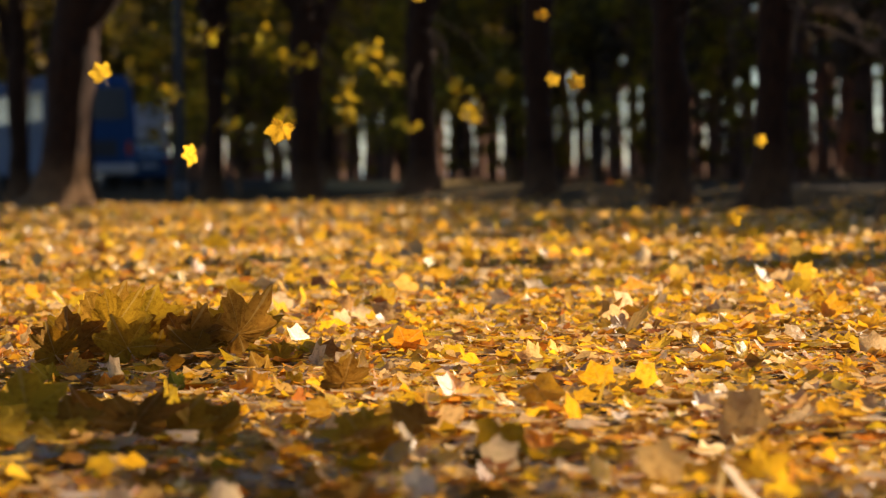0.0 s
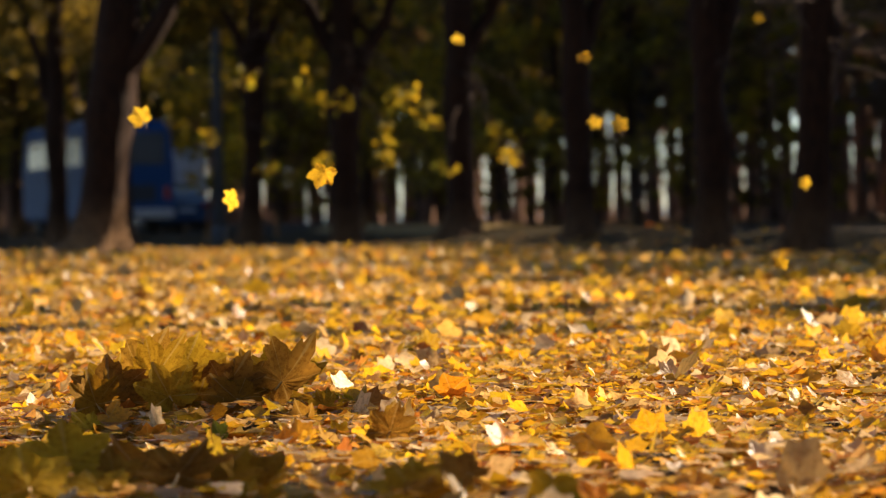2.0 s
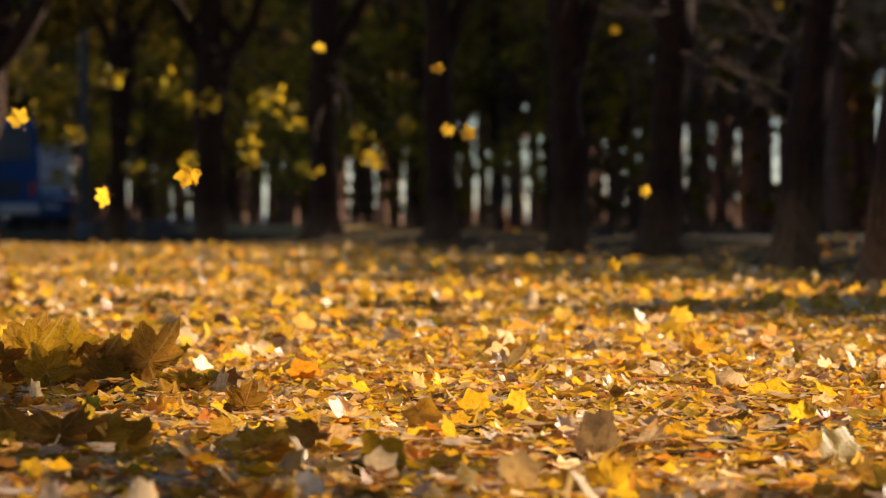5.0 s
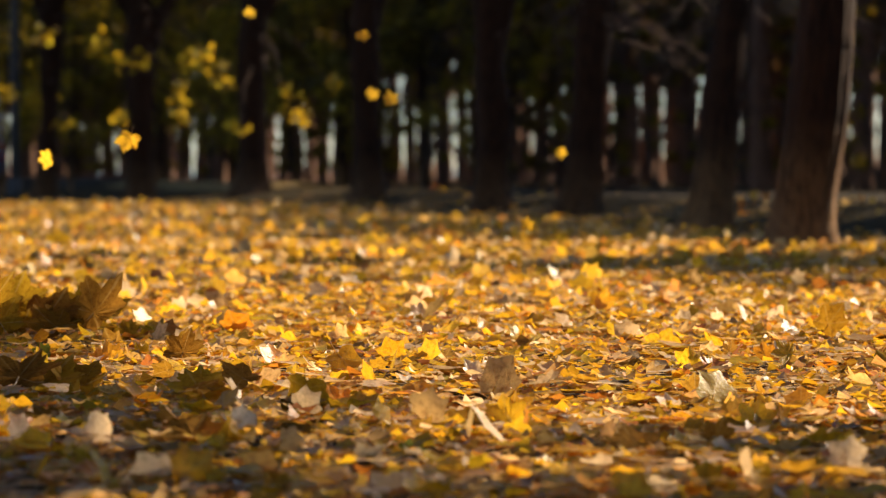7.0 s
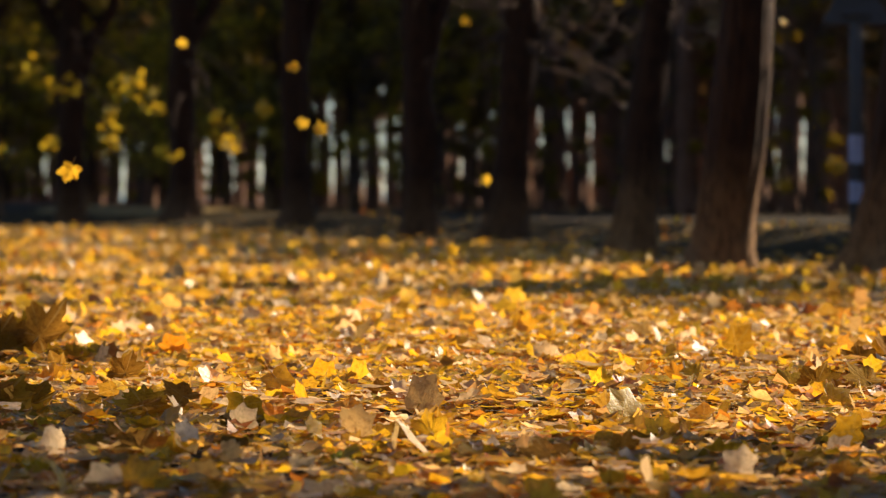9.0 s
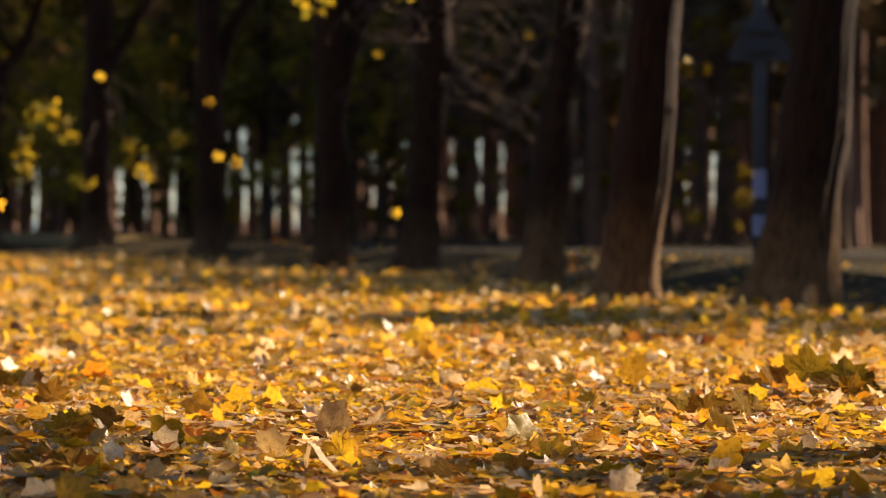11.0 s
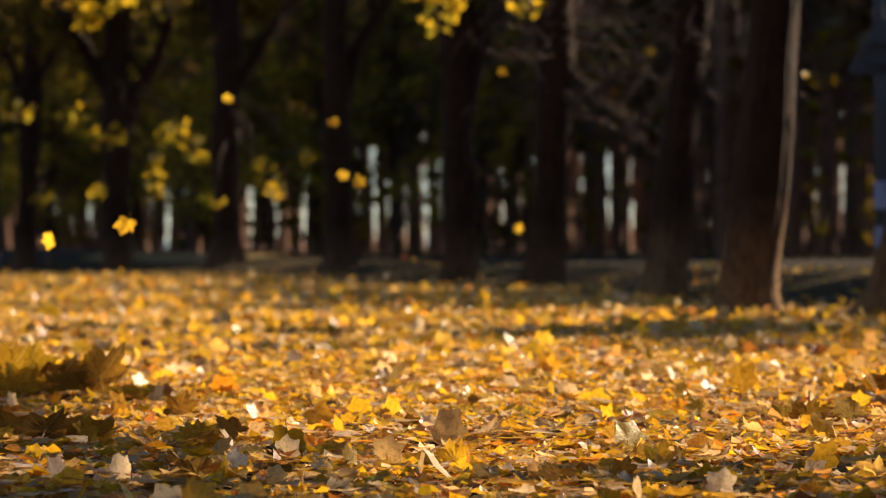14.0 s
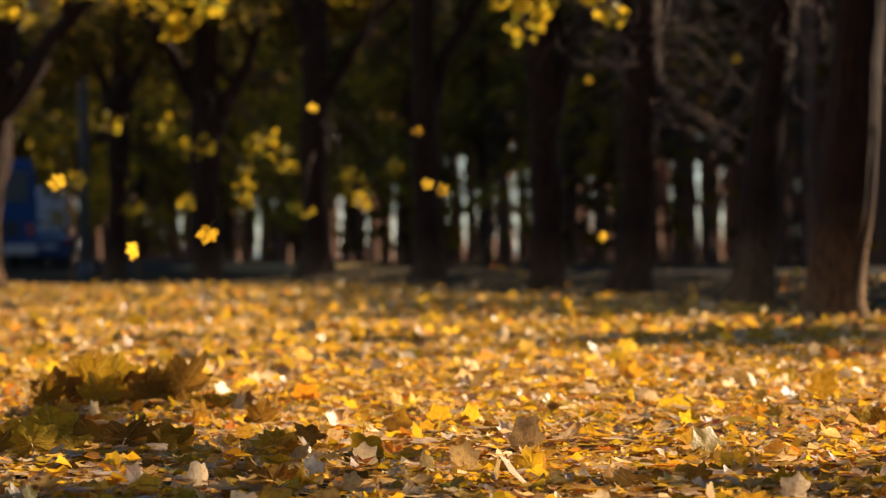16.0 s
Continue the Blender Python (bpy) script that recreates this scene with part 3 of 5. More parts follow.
park_tree(2.45, 19.2, 0.36, (0.09, 0.0), 9.0, [(3.4, 1.0, 0.3, 2.4, 0.72), (1.3, 0.5, -0.05, 2.4, 0.3)], 19, "gnarled dark park tree with cracked bark, leaning", high_crown(2.8, 19.6, 8.0, 5))
park_tree(-7.9, 45.0, 0.56, (0.13, 0.02), 8.0, [(1.9, 1.5, 0.0, 2.2, 0.6), (3.2, -0.8, 0.1, 2.0, 0.72)], 20, "stout leaning park tree, its limewashed foot catching the sun", low_crown(-8.4, 45.6, 5.0, 8.0, 10, 65))
park_tree(-9.6, 57.0, 0.34, (0.0, 0.0), 9.0, [(1.95, 0.85, 0.1, 2.2, 0.62), (3.4, -0.8, 0.1, 2.0, 0.72)], 21, "thin dark park tree in front of the parked bus", low_crown(-9.8, 57.8, 3.4, 7.5, 14, 66, 1.8))
park_tree(-12.3, 66.0, 0.36, (0.0, 0.0), 9.0, [(2.4, -0.8, 0.1, 2.2, 0.72)], 22, GREY_TREE, low_crown(-12.3, 66.6, 3.0, 8.0, 16, 67, 2.2))
park_tree(-9.6, 31.2, 0.40, (0.02, 0.0), 7.5, [(1.9, 4.0, -0.8, 1.7, 0.62), (2.4, -1.3, 0.4, 2.6, 0.72)], 23, "broad park tree with a golden bough reaching over the path", low_crown(-10.6, 32.0, 5.0, 8.0, 9, 68), [(-4.97, 30.0, 2.76, 0.20), (-4.53, 30.0, 2.95, 0.30), (-4.18, 30.0, 2.90, 0.27), (-3.71, 30.0, 2.74, 0.20), (-3.40, 30.0, 2.84, 0.27), (-3.14, 30.0, 2.73, 0.24), (-3.44, 30.0, 2.52, 0.14), (-3.92, 30.0, 3.0, 0.30), (-3.5, 30.1, 3.15, 0.38), (-4.6, 30.1, 3.25, 0.41)])
# added trees keep sunlit rims off these trunks and off the sign
for row in ((1.35, 25.6, 12.4, 39, 1.5, 0.4, 0.34), (0.51, 32.0, 13.0, 40, 2.0, 0.4, 0.5), (-0.27, 35.2, 14.0, 41, 4.4, 0.4, 0.5), (-1.9, 44.7, 17.0, 42, 4.4, 0.4, 0.6), (-4.1, 55.0, 20.0, 43, 4.8, 0.4, 0.5), (-6.1, 57.8, 21.0, 44, 4.8, 0.4, 0.5), (-8.3, 62.5, 22.0, 45, 4.8, 0.4, 0.5), (-9.6, 57.0, 22.0, 48, 4.4, 0.4, 0.5), (3.16, 27.0, 12.0, 50, 3.0, 0.4, 0.4)):
    roadside_tree(*row)


def towards_sun(x, y, far, wide):
    """An added clump of leaves that blocks the sun from a place on the ground."""
    level = far * math.cos(radians(SUN_EL))
    return (x + math.sin(radians(SUN_AZ)) * level, y + math.cos(radians(SUN_AZ)) * level, far * math.sin(radians(SUN_EL)), wide)


def shade_tree(spots, far, wide, count, seed, label, aside=0.0):
    """An added tall tree across the road whose unseen boughs block the sun from the spots named."""
    rng = np.random.default_rng(seed)
    clumps = np.array([towards_sun(x, y, far + rng.normal(0, 0.5), wide * rng.uniform(0.7, 1.2)) for x, y in spots])
    x, y = clumps[:, 0].mean() + aside, clumps[:, 1].mean() - 0.3 * aside
    tree = park_tree(x, y, 0.3, (0.0, 0.0), clumps[:, 2].mean() + 0.5, [(clumps[:, 2].mean() - 1.5, 1.6, 1.0, 1.3, 0.6), (clumps[:, 2].mean() - 1.8, -1.6 - 0.8 * aside, -1.2, 1.5, 0.6)], seed, label)
    v, t, w = leaf_cloud(rng, clumps[:, :3] - np.array([x, y, 0.0]), clumps[:, 3], count * len(clumps), 0.26)
    tagged(part("crown", mesh_of("crown", v, t, crown_green, w), None, tree), kind="stuff")


shade = np.random.default_rng(31)
# boughs of an unseen added tree, hung to shade the leaves nearest the camera
shade_boughs = [towards_sun(-1.35, 9.2, 6.2, 0.14), towards_sun(-1.15, 6.9, 6.3, 0.18), towards_sun(-1.35, 7.4, 6.4, 0.16), towards_sun(-0.85, 6.6, 6.5, 0.16), towards_sun(1.1, 8.3, 6.6, 0.18)]
shade_boughs += [towards_sun(gx + shade.normal(0, 0.14), gy + shade.normal(0, 0.2), 6.0 + shade.normal(0, 0.4), shade.uniform(0.12, 0.22)) for gx in np.arange(-1.7, 1.8, 0.27) for gy in (6.2, 5.5, 4.8, 4.2) if shade.uniform() < 0.80]
shade_boughs += [towards_sun(gx, gy + shade.normal(0, 0.08), 6.2, shade.uniform(0.13, 0.2)) for gx, gy in ((-1.5, 6.7), (-1.1, 6.5), (-1.35, 8.15), (-1.5, 8.4), (-1.35, 7.0), (-1.25, 9.0), (-0.6, 6.2), (-1.6, 7.2))]
park_tree(6.6, 9.4, 0.34, (0.0, 0.0), 6.5, [(1.9, -1.6, 0.3, 1.2, 0.72), (2.2, 1.3, -0.1, 1.2, 0.72)], 25, GREY_TREE, shade_boughs, full=0.5)
# added unseen crowns shade the bank and far leaves, sparing chosen trunks and sprays
for k in range(6):
    start = -7.0 + 7.5 * k
    spots = []
    for _ in range(42 if k < 2 else 26):
        v, d = start + shade.uniform(0, 7.5), shade.uniform(-0.5, 3.6)
        if k < 5:
            spots.append(ROW_AT + ROW_WAY * v + ROW_OUT * d)
    for _ in range(9 if k < 2 else 17):
        v, d = start + shade.uniform(0, 7.5), -0.6 - shade.uniform(0, 1) ** 1.4 * 8.0
        spots.append(ROW_AT + ROW_WAY * v + ROW_OUT * d)
    down_sun = np.array([-math.sin(radians(SUN_AZ)), -math.cos(radians(SUN_AZ))])
    if k < 2:
        for _ in range(15):
            v, d = start + shade.uniform(0, 7.5), shade.uniform(-2.6, -0.2)
            spots.append(ROW_AT + ROW_WAY * v + ROW_OUT * d)
    for tx, ty, low, high in ((1.65, 20.6, 0.0, 5.6), (2.45, 19.2, 0.0, 5.6), (1.35, 25.6, 3.2, 7.5), (0.51, 32.0, 4.0, 8.0)):
        reach = [np.clip((q - np.array((tx, ty))) @ down_sun, low, high) for q in spots]
        spots = [q for q, r in zip(spots, reach) if np.hypot(*(q - np.array((tx, ty)) - down_sun * r)) > 0.75]
    for gx, gy, gz in ((-4.7, 30.0, 2.9), (-4.0, 30.0, 2.9), (-3.4, 30.0, 2.9), (-0.45, 33.0, 2.9), (0.3, 31.0, 2.8)):
        lit = np.array((gx, gy)) + down_sun * gz / math.tan(radians(SUN_EL))
        spots = [q for q in spots if np.hypot(*(q - lit)) > 1.15]
    shade_tree(spots, 17.0, 0.75, 70, 71 + k, "added olive-crowned tree across the road, its unseen boughs shading bank and path", 5.5 if k > 2 else 0.0)


# unseen maples added over the path; they block blue skylight and warm the shade
boughs = np.random.default_rng(83)
for k, (tx, ty) in enumerate(((-4.8, 3.5), (4.6, 2.5), (-5.6, 11.5))):
    reach = [(0.35 * tx + boughs.uniform(-3.4, 3.4), ty + 2.5 + boughs.uniform(-4.5, 4.5), boughs.uniform(6.0, 8.5), boughs.uniform(0.9, 1.3)) for _ in range(15)]
    park_tree(tx, ty, 0.42, (0.0, 0.0), 8.0, [(3.2, -0.4 * tx, 1.5, 2.8, 0.6), (4.0, -0.5 * tx, -1.2, 2.6, 0.6), (3.6, -0.2 * tx, 3.0, 3.0, 0.5)], 91 + k, "unseen added maple with golden boughs closing off the sky over the path", reach[:8], reach[8:], full=0.35)


# ---- the pine wood ----
def pine(seed):
    """A tall pine: straight bare stem, dead stubs and a ragged crown of needle tufts."""
    rng = np.random.default_rng(seed)
    tree = tagged(new("pine_tree"), "tall dark pine with a bare straight stem", "tree", "pine wood behind the road")
    f = np.linspace(0, 1, 12)
    line = np.stack([0.12 * np.sin(2.5 * f + seed), 0.1 * np.cos(2 * f + seed), f * 15], 1)
    line[:, :2] -= line[0, :2]
    v, q = tube(line, rng.uniform(0.17, 0.24) * (1 - 0.6 * f), 10, 0.05, seed, 0.2)
    part("trunk", mesh_of("trunk", v, q, pine_bark, smooth=True), None, tree)
    for _ in range(5):
        h = rng.uniform(2.0, 6.5)
        foot = np.array([np.interp(h, line[:, 2], line[:, 0]), np.interp(h, line[:, 2], line[:, 1]), h])
        a = rng.uniform(0, 6.28)
        v, q = tube(bent(foot, foot + np.array([math.cos(a), math.sin(a), rng.uniform(-0.2, 0.4)]) * rng.uniform(0.6, 1.6), 6, 0.04, rng), np.linspace(0.035, 0.01, 6), 5)
        part("branch", mesh_of("branch", v, q, pine_bark), None, tree)
    spots = [(rng.normal(0, 0.9), rng.normal(0, 0.9), h, rng.uniform(0.9, 1.5)) for h in np.linspace(7.5 if seed % 3 == 0 else 3.4 + (seed * 0.45) % 2.6, 15.5, 16)]
    spots = np.array(spots)
    v, t, w = leaf_cloud(rng, spots[:, :3], spots[:, 3], 310, 0.7, 0.4)
    tagged(part("crown", mesh_of("crown", v, t, needle_mat, w), None, tree), kind="stuff")
    return tree


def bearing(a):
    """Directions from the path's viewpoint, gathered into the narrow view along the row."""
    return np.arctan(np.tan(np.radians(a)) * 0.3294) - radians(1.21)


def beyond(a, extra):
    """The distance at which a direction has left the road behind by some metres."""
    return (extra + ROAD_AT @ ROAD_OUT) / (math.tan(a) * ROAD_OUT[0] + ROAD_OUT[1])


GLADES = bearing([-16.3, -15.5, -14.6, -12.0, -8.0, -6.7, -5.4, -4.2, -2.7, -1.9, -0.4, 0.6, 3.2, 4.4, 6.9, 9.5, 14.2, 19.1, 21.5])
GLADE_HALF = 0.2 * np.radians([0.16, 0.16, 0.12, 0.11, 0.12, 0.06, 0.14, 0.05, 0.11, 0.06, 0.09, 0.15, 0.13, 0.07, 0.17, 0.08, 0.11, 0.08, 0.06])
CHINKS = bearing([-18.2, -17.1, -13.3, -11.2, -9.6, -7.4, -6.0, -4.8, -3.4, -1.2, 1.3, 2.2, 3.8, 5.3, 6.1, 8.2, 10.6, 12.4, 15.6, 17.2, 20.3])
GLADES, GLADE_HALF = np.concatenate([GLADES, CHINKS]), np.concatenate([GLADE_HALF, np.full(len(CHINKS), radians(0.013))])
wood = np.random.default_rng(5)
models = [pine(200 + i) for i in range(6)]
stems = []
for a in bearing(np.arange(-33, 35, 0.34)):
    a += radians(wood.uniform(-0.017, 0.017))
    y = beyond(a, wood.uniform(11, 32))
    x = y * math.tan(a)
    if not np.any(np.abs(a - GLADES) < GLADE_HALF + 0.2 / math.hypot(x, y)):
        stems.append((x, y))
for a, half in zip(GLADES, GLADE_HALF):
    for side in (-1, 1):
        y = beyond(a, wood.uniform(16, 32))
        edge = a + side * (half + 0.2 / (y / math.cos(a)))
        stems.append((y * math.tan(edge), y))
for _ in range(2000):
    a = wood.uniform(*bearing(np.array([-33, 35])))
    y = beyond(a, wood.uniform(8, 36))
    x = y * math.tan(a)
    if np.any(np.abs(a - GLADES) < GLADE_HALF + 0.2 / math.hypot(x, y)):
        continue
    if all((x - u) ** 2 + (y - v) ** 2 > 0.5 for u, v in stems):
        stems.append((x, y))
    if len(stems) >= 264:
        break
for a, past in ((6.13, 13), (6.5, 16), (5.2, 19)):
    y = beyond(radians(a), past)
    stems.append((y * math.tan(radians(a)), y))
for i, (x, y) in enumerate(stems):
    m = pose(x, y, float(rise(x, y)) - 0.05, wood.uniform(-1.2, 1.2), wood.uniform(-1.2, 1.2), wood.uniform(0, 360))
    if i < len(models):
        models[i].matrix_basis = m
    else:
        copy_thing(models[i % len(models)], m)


def sapling(seed):
    rng = np.random.default_rng(seed)
    tree = tagged(new("sapling"), "thin bare sapling with a few withered leaves", "sapling", "undergrowth of the wood")
    line = bent((0, 0, 0), (rng.uniform(-0.3, 0.3), 0, 5.0), 12, 0.05, rng)
    v, q = tube(line, np.linspace(0.04, 0.012, 12), 6)
    part("stem", mesh_of("stem", v, q, pine_bark), None, tree)
    for h in (3, 4, 6, 7, 8, 9):
        a = rng.uniform(0, 6.28)
        v, q = tube(bent(line[h], line[h] + np.array([math.cos(a) * 0.9, math.sin(a) * 0.9, 0.5]), 7, 0.05, rng), np.linspace(0.03, 0.006, 7), 5)
        part("branch", mesh_of("branch", v, q, pine_bark), None, tree)
    spots = np.array([(rng.normal(0, 0.13), rng.normal(0, 0.2), h + rng.normal(0, 0.12), rng.uniform(0.14, 0.26)) for h in (0.5, 1.05, 1.6, 2.1, 2.7, 3.2, 3.8, 4.4, 4.9)])
    v, t, w = leaf_cloud(rng, spots[:, :3], spots[:, 3], 620, 0.13, 0.1)
    tagged(part("crown", mesh_of("crown", v, t, undergrowth_leaf, w), None, tree), kind="stuff")
    return tree


thin = [sapling(800 + i) for i in range(4)]
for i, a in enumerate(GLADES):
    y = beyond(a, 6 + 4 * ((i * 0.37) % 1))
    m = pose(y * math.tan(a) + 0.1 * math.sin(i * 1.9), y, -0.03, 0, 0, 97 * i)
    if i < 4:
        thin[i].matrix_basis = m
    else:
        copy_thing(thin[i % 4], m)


def young_maple(seed):
    """Undergrowth: a thin stem with loose olive and yellow leaves down to hip height."""
    rng = np.random.default_rng(seed)
    tree = tagged(new("young_maple"), "young maple with loose olive and golden leaves", "tree", "undergrowth of the wood")
    line = bent((0, 0, 0), (rng.uniform(-0.4, 0.4), 0, 5.5), 12, 0.05, rng)
    v, q = tube(line, np.linspace(0.05, 0.012, 12), 7)
    part("stem", mesh_of("stem", v, q, bark), None, tree)
    spots = np.array([(rng.normal(0, 0.8), rng.normal(0, 0.5), h, rng.uniform(0.3, 0.65)) for h in np.linspace(1.3, 5.6, 15)])
    for c in spots[::2, :3]:
        root = line[int(np.argmin(np.abs(line[:, 2] - max(0.8, c[2] - 0.6))))]
        v, q = tube(bent(root, c, 7, 0.05, rng, 0.1), np.linspace(0.02, 0.006, 7), 5)
        part("branch", mesh_of("branch", v, q, bark), None, tree)
    v, t, w = leaf_cloud(rng, spots[:, :3], spots[:, 3], 900, 0.13, 0.3)
    tagged(part("crown", mesh_of("crown", v, t, undergrowth_leaf, w), None, tree), kind="stuff")
    v, t, w = leaf_cloud(rng, spots[2:11:2, :3], spots[2:11:2, 3], 170, 0.12, 0.3)
    tagged(part("golden_spray", mesh_of("golden_spray", v, t, crown_gold, w), None, tree, "yellow autumn leaves"), kind="stuff")
    return tree


small = [young_maple(900 + i) for i in range(4)]
for i, a in enumerate(bearing([-21, -19, -17.4, -15.9, -13.7, -12.4, -10.6, -9.0, -7.2, -5.9, -3.8, -1.0, 1.8, 5.0, -23.5, -26])):
    y = beyond(a, 5.5 + 3 * ((i * 0.43) % 1))
    m = pose(y * math.tan(a), y, -0.04, 0, 0, 83 * i)
    if i < 4:
        small[i].matrix_basis = m
    else:
        copy_thing(small[i % 4], m)


def bare_shrub(seed):
    """A tall shrub that has lost its leaves: a few stems and a tangle of twigs."""
    rng = np.random.default_rng(seed)
    shrub = tagged(new("bare_shrub"), "tall leafless shrub with a tangle of brown twigs", "shrub", "undergrowth of the wood")
    verts, quads, first = [], [], 0
    for _ in range(4):
        line = bent((rng.normal(0, 0.15), rng.normal(0, 0.15), 0), (rng.normal(0, 0.8), rng.normal(0, 0.5), rng.uniform(4.0, 6.5)), 12, 0.06, rng)
        v, q = tube(line, np.linspace(0.04, 0.012, 12), 6)
        part("stem", mesh_of("stem", v, q, shrub_bark), None, shrub)
        for _ in range(26):
            foot = line[rng.integers(2, 12)]
            a, reach = rng.uniform(0, 6.28), rng.uniform(0.4, 1.1)
            tip = foot + np.array([math.cos(a) * reach, math.sin(a) * reach * 0.7, rng.uniform(-0.2, 0.9)])
            v, q = tube(bent(foot, tip, 6, 0.07, rng, rng.uniform(-0.1, 0.2)), np.linspace(0.014, 0.005, 6), 3)
            verts.append(np.asarray(v))
            quads.append(np.asarray(q) + first)
            first += len(v)
    tangle = part("twig_tangle", mesh_of("twig_tangle", np.concatenate(verts), np.concatenate(quads), shrub_bark), None, shrub)
    tagged(tangle, kind="stuff")
    return shrub


bare = [bare_shrub(950 + i) for i in range(4)]
for i, a in enumerate(bearing(np.linspace(-22, 23, 22))):
    y = beyond(a, 5.5 + 5 * ((i * 0.61) % 1))
    m = pose(y * math.tan(a), y, -0.04, 0, 0, 71 * i)
    if i < 4:
        bare[i].matrix_basis = m
    else:
        copy_thing(bare[i % 4], m)


for i, (x, y) in enumerate([(-8.9, 69.0), (-7.2, 71.0), (-10.4, 72.0), (-5.6, 70.5), (-9.6, 76.0), (-6.4, 77.0)]):
    copy_thing(small[i % 4], pose(x, y, float(rise(x, y)) - 0.04, 0, 0, 59 * i))


# broad-leaved trees along the far side of the road
def broadleaf(seed):
    rng = np.random.default_rng(seed)
    tree = tagged(new("broadleaf_tree"), "leafy olive and yellow autumn tree beyond the road", "tree", "trees beyond the road")
    line = bent((0, 0, 0), (rng.uniform(-0.4, 0.4), 0, 7.5), 14, 0.05, rng)
    v, q = tube(line, np.linspace(0.17, 0.07, 14), 12, 0.05, seed, 0.3)
    part("trunk", mesh_of("trunk", v, q, bark, smooth=True), None, tree)
    spots = np.array([(rng.normal(0, 1.2), rng.normal(0, 1.0), h, rng.uniform(0.8, 1.3)) for h in np.linspace(2.9, 8.5, 13)])
    v, t, w = leaf_cloud(rng, spots[:, :3], spots[:, 3], 1300, 0.36, 0.3)
    tagged(part("crown", mesh_of("crown", v, t, crown_green, w), None, tree), kind="stuff")
    for c in spots[[0, 2, 3, 5, 7, 9], :3]:
        root = line[int(np.argmin(np.abs(line[:, 2] - max(1.6, c[2] - 1.0))))]
        v, q = tube(bent(root, c, 9, 0.05, rng, 0.15), np.linspace(0.06, 0.015, 9), 7)
        part("limb", mesh_of("limb", v, q, bark, smooth=True), None, tree)
    v, t, w = leaf_cloud(rng, spots[:4, :3] + np.array([0.2, -0.5, -0.5]), spots[:4, 3] * 0.6, 90, 0.16, 0.3)
    tagged(part("golden_spray", mesh_of("golden_spray", v, t, crown_gold, w), None, tree, "yellow autumn leaves"), kind="stuff")
    return tree


leafy = [broadleaf(700 + i) for i in range(3)]
for i, (a, past) in enumerate([(-23, 8), (-17.2, 9), (-13.5, 7), (-9.1, 6.5), (-5.0, 7), (-28, 8), (-13.7, 12), (-18.4, 13), (-1.0, 7), (-30.3, 10), (-10, 12), (3.2, 8), (-35, 8), (-36, 12)]):
    a = float(bearing(a))
    y = beyond(a, past)
    x = y * math.tan(a)
    m = pose(x, y, float(rise(x, y)) - 0.05, 0, 0, 77 * i)
    if i < 3:
        leafy[i].matrix_basis = m
    else:
        copy_thing(leafy[i % 3], m)


# unseen lower growth of the same kind, added sunwards to shade the ground
for i, (x, y) in enumerate([(14.0, 15.5), (15.2, 20.0), (13.4, 10.4), (16.6, 25.5), (14.8, 6.6), (18.2, 31.0), (19.8, 37.5), (21.5, 44.0)]):
    copy_thing(leafy[i % 3], pose(x, y, -0.05, 0, 0, 63 * i) @ Matrix.Diagonal((0.75, 0.75, 0.55, 1)))
# trees closing the view beside the road and behind the bus
for i, (x, y) in enumerate([(-22, 92), (-25, 101), (-21.5, 108), (-27, 112), (-24, 121), (-19, 78), (-23.5, 84), (-20.6, 112), (-22.6, 117), (-20.0, 124), (-24.5, 96), (-22, 130), (-26, 127)]):
    copy_thing(leafy[i % 3], pose(x, y, -0.05, 0, 0, 41 * i))
for i in range(22):
    a = radians(-10.4 - 0.17 * i)
    y = beyond(a, wood.uniform(5, 14))
    copy_thing((leafy if i % 2 else models)[i % 3], pose(y * math.tan(a), y, -0.05, 0, 0, 47 * i))
# unseen pines added on the sunny side to shade the road
for i in range(46):
    u, v = wood.uniform(36, 50), wood.uniform(-20, 24)
    x, y = ROW_AT[0] + ROW_OUT[0] * u + ROW_WAY[0] * v, ROW_AT[1] + ROW_OUT[1] * u + ROW_WAY[1] * v
    copy_thing(models[i % len(models)], pose(x, y, -0.05, 0, 0, 51 * i))
# unseen trees added to close the place behind and cut skylight on the trunks
for i in range(20):
    a = radians(108 + 9.5 * i)
    copy_thing(leafy[i % 3], pose(17 * math.sin(a), 17 * math.cos(a), -0.05, 0, 0, 63 * i))


# ---- vehicles, sign and pole ----
body_blue = plain("blue_bus_paint", (0.022, 0.065, 0.17), 0.6, 0.0, 0.3, 8.0, 0.15)
body_white = plain("grey_white_van_paint", (0.62, 0.62, 0.66), 0.35, 0.0, 0.2)
body_navy = plain("dark_navy_car_paint", (0.03, 0.065, 0.13), 0.16, 0.0, 0.2)
rubber = plain("tyre_rubber", (0.02, 0.02, 0.02), 0.85)
black_plastic = plain("black_plastic", (0.025, 0.025, 0.028), 0.5)
alloy = plain("wheel_metal", (0.4, 0.4, 0.42), 0.35, 0.9)
tail_red = plain("red_lamp_glass", (0.35, 0.02, 0.015), 0.2)
plate_white = plain("white_plate", (0.6, 0.6, 0.58), 0.4)
window_glass = plain("dark_window_glass", (0.03, 0.045, 0.06), 0.18, 0.0, 0.1, 8.0, 0.5)
galvanised = plain("galvanised_steel", (0.085, 0.085, 0.09), 0.75, 0.0, 0.3, 8.0, 0.15)
poster_paper = plain("faded_poster", (0.30, 0.30, 0.42), 0.8)


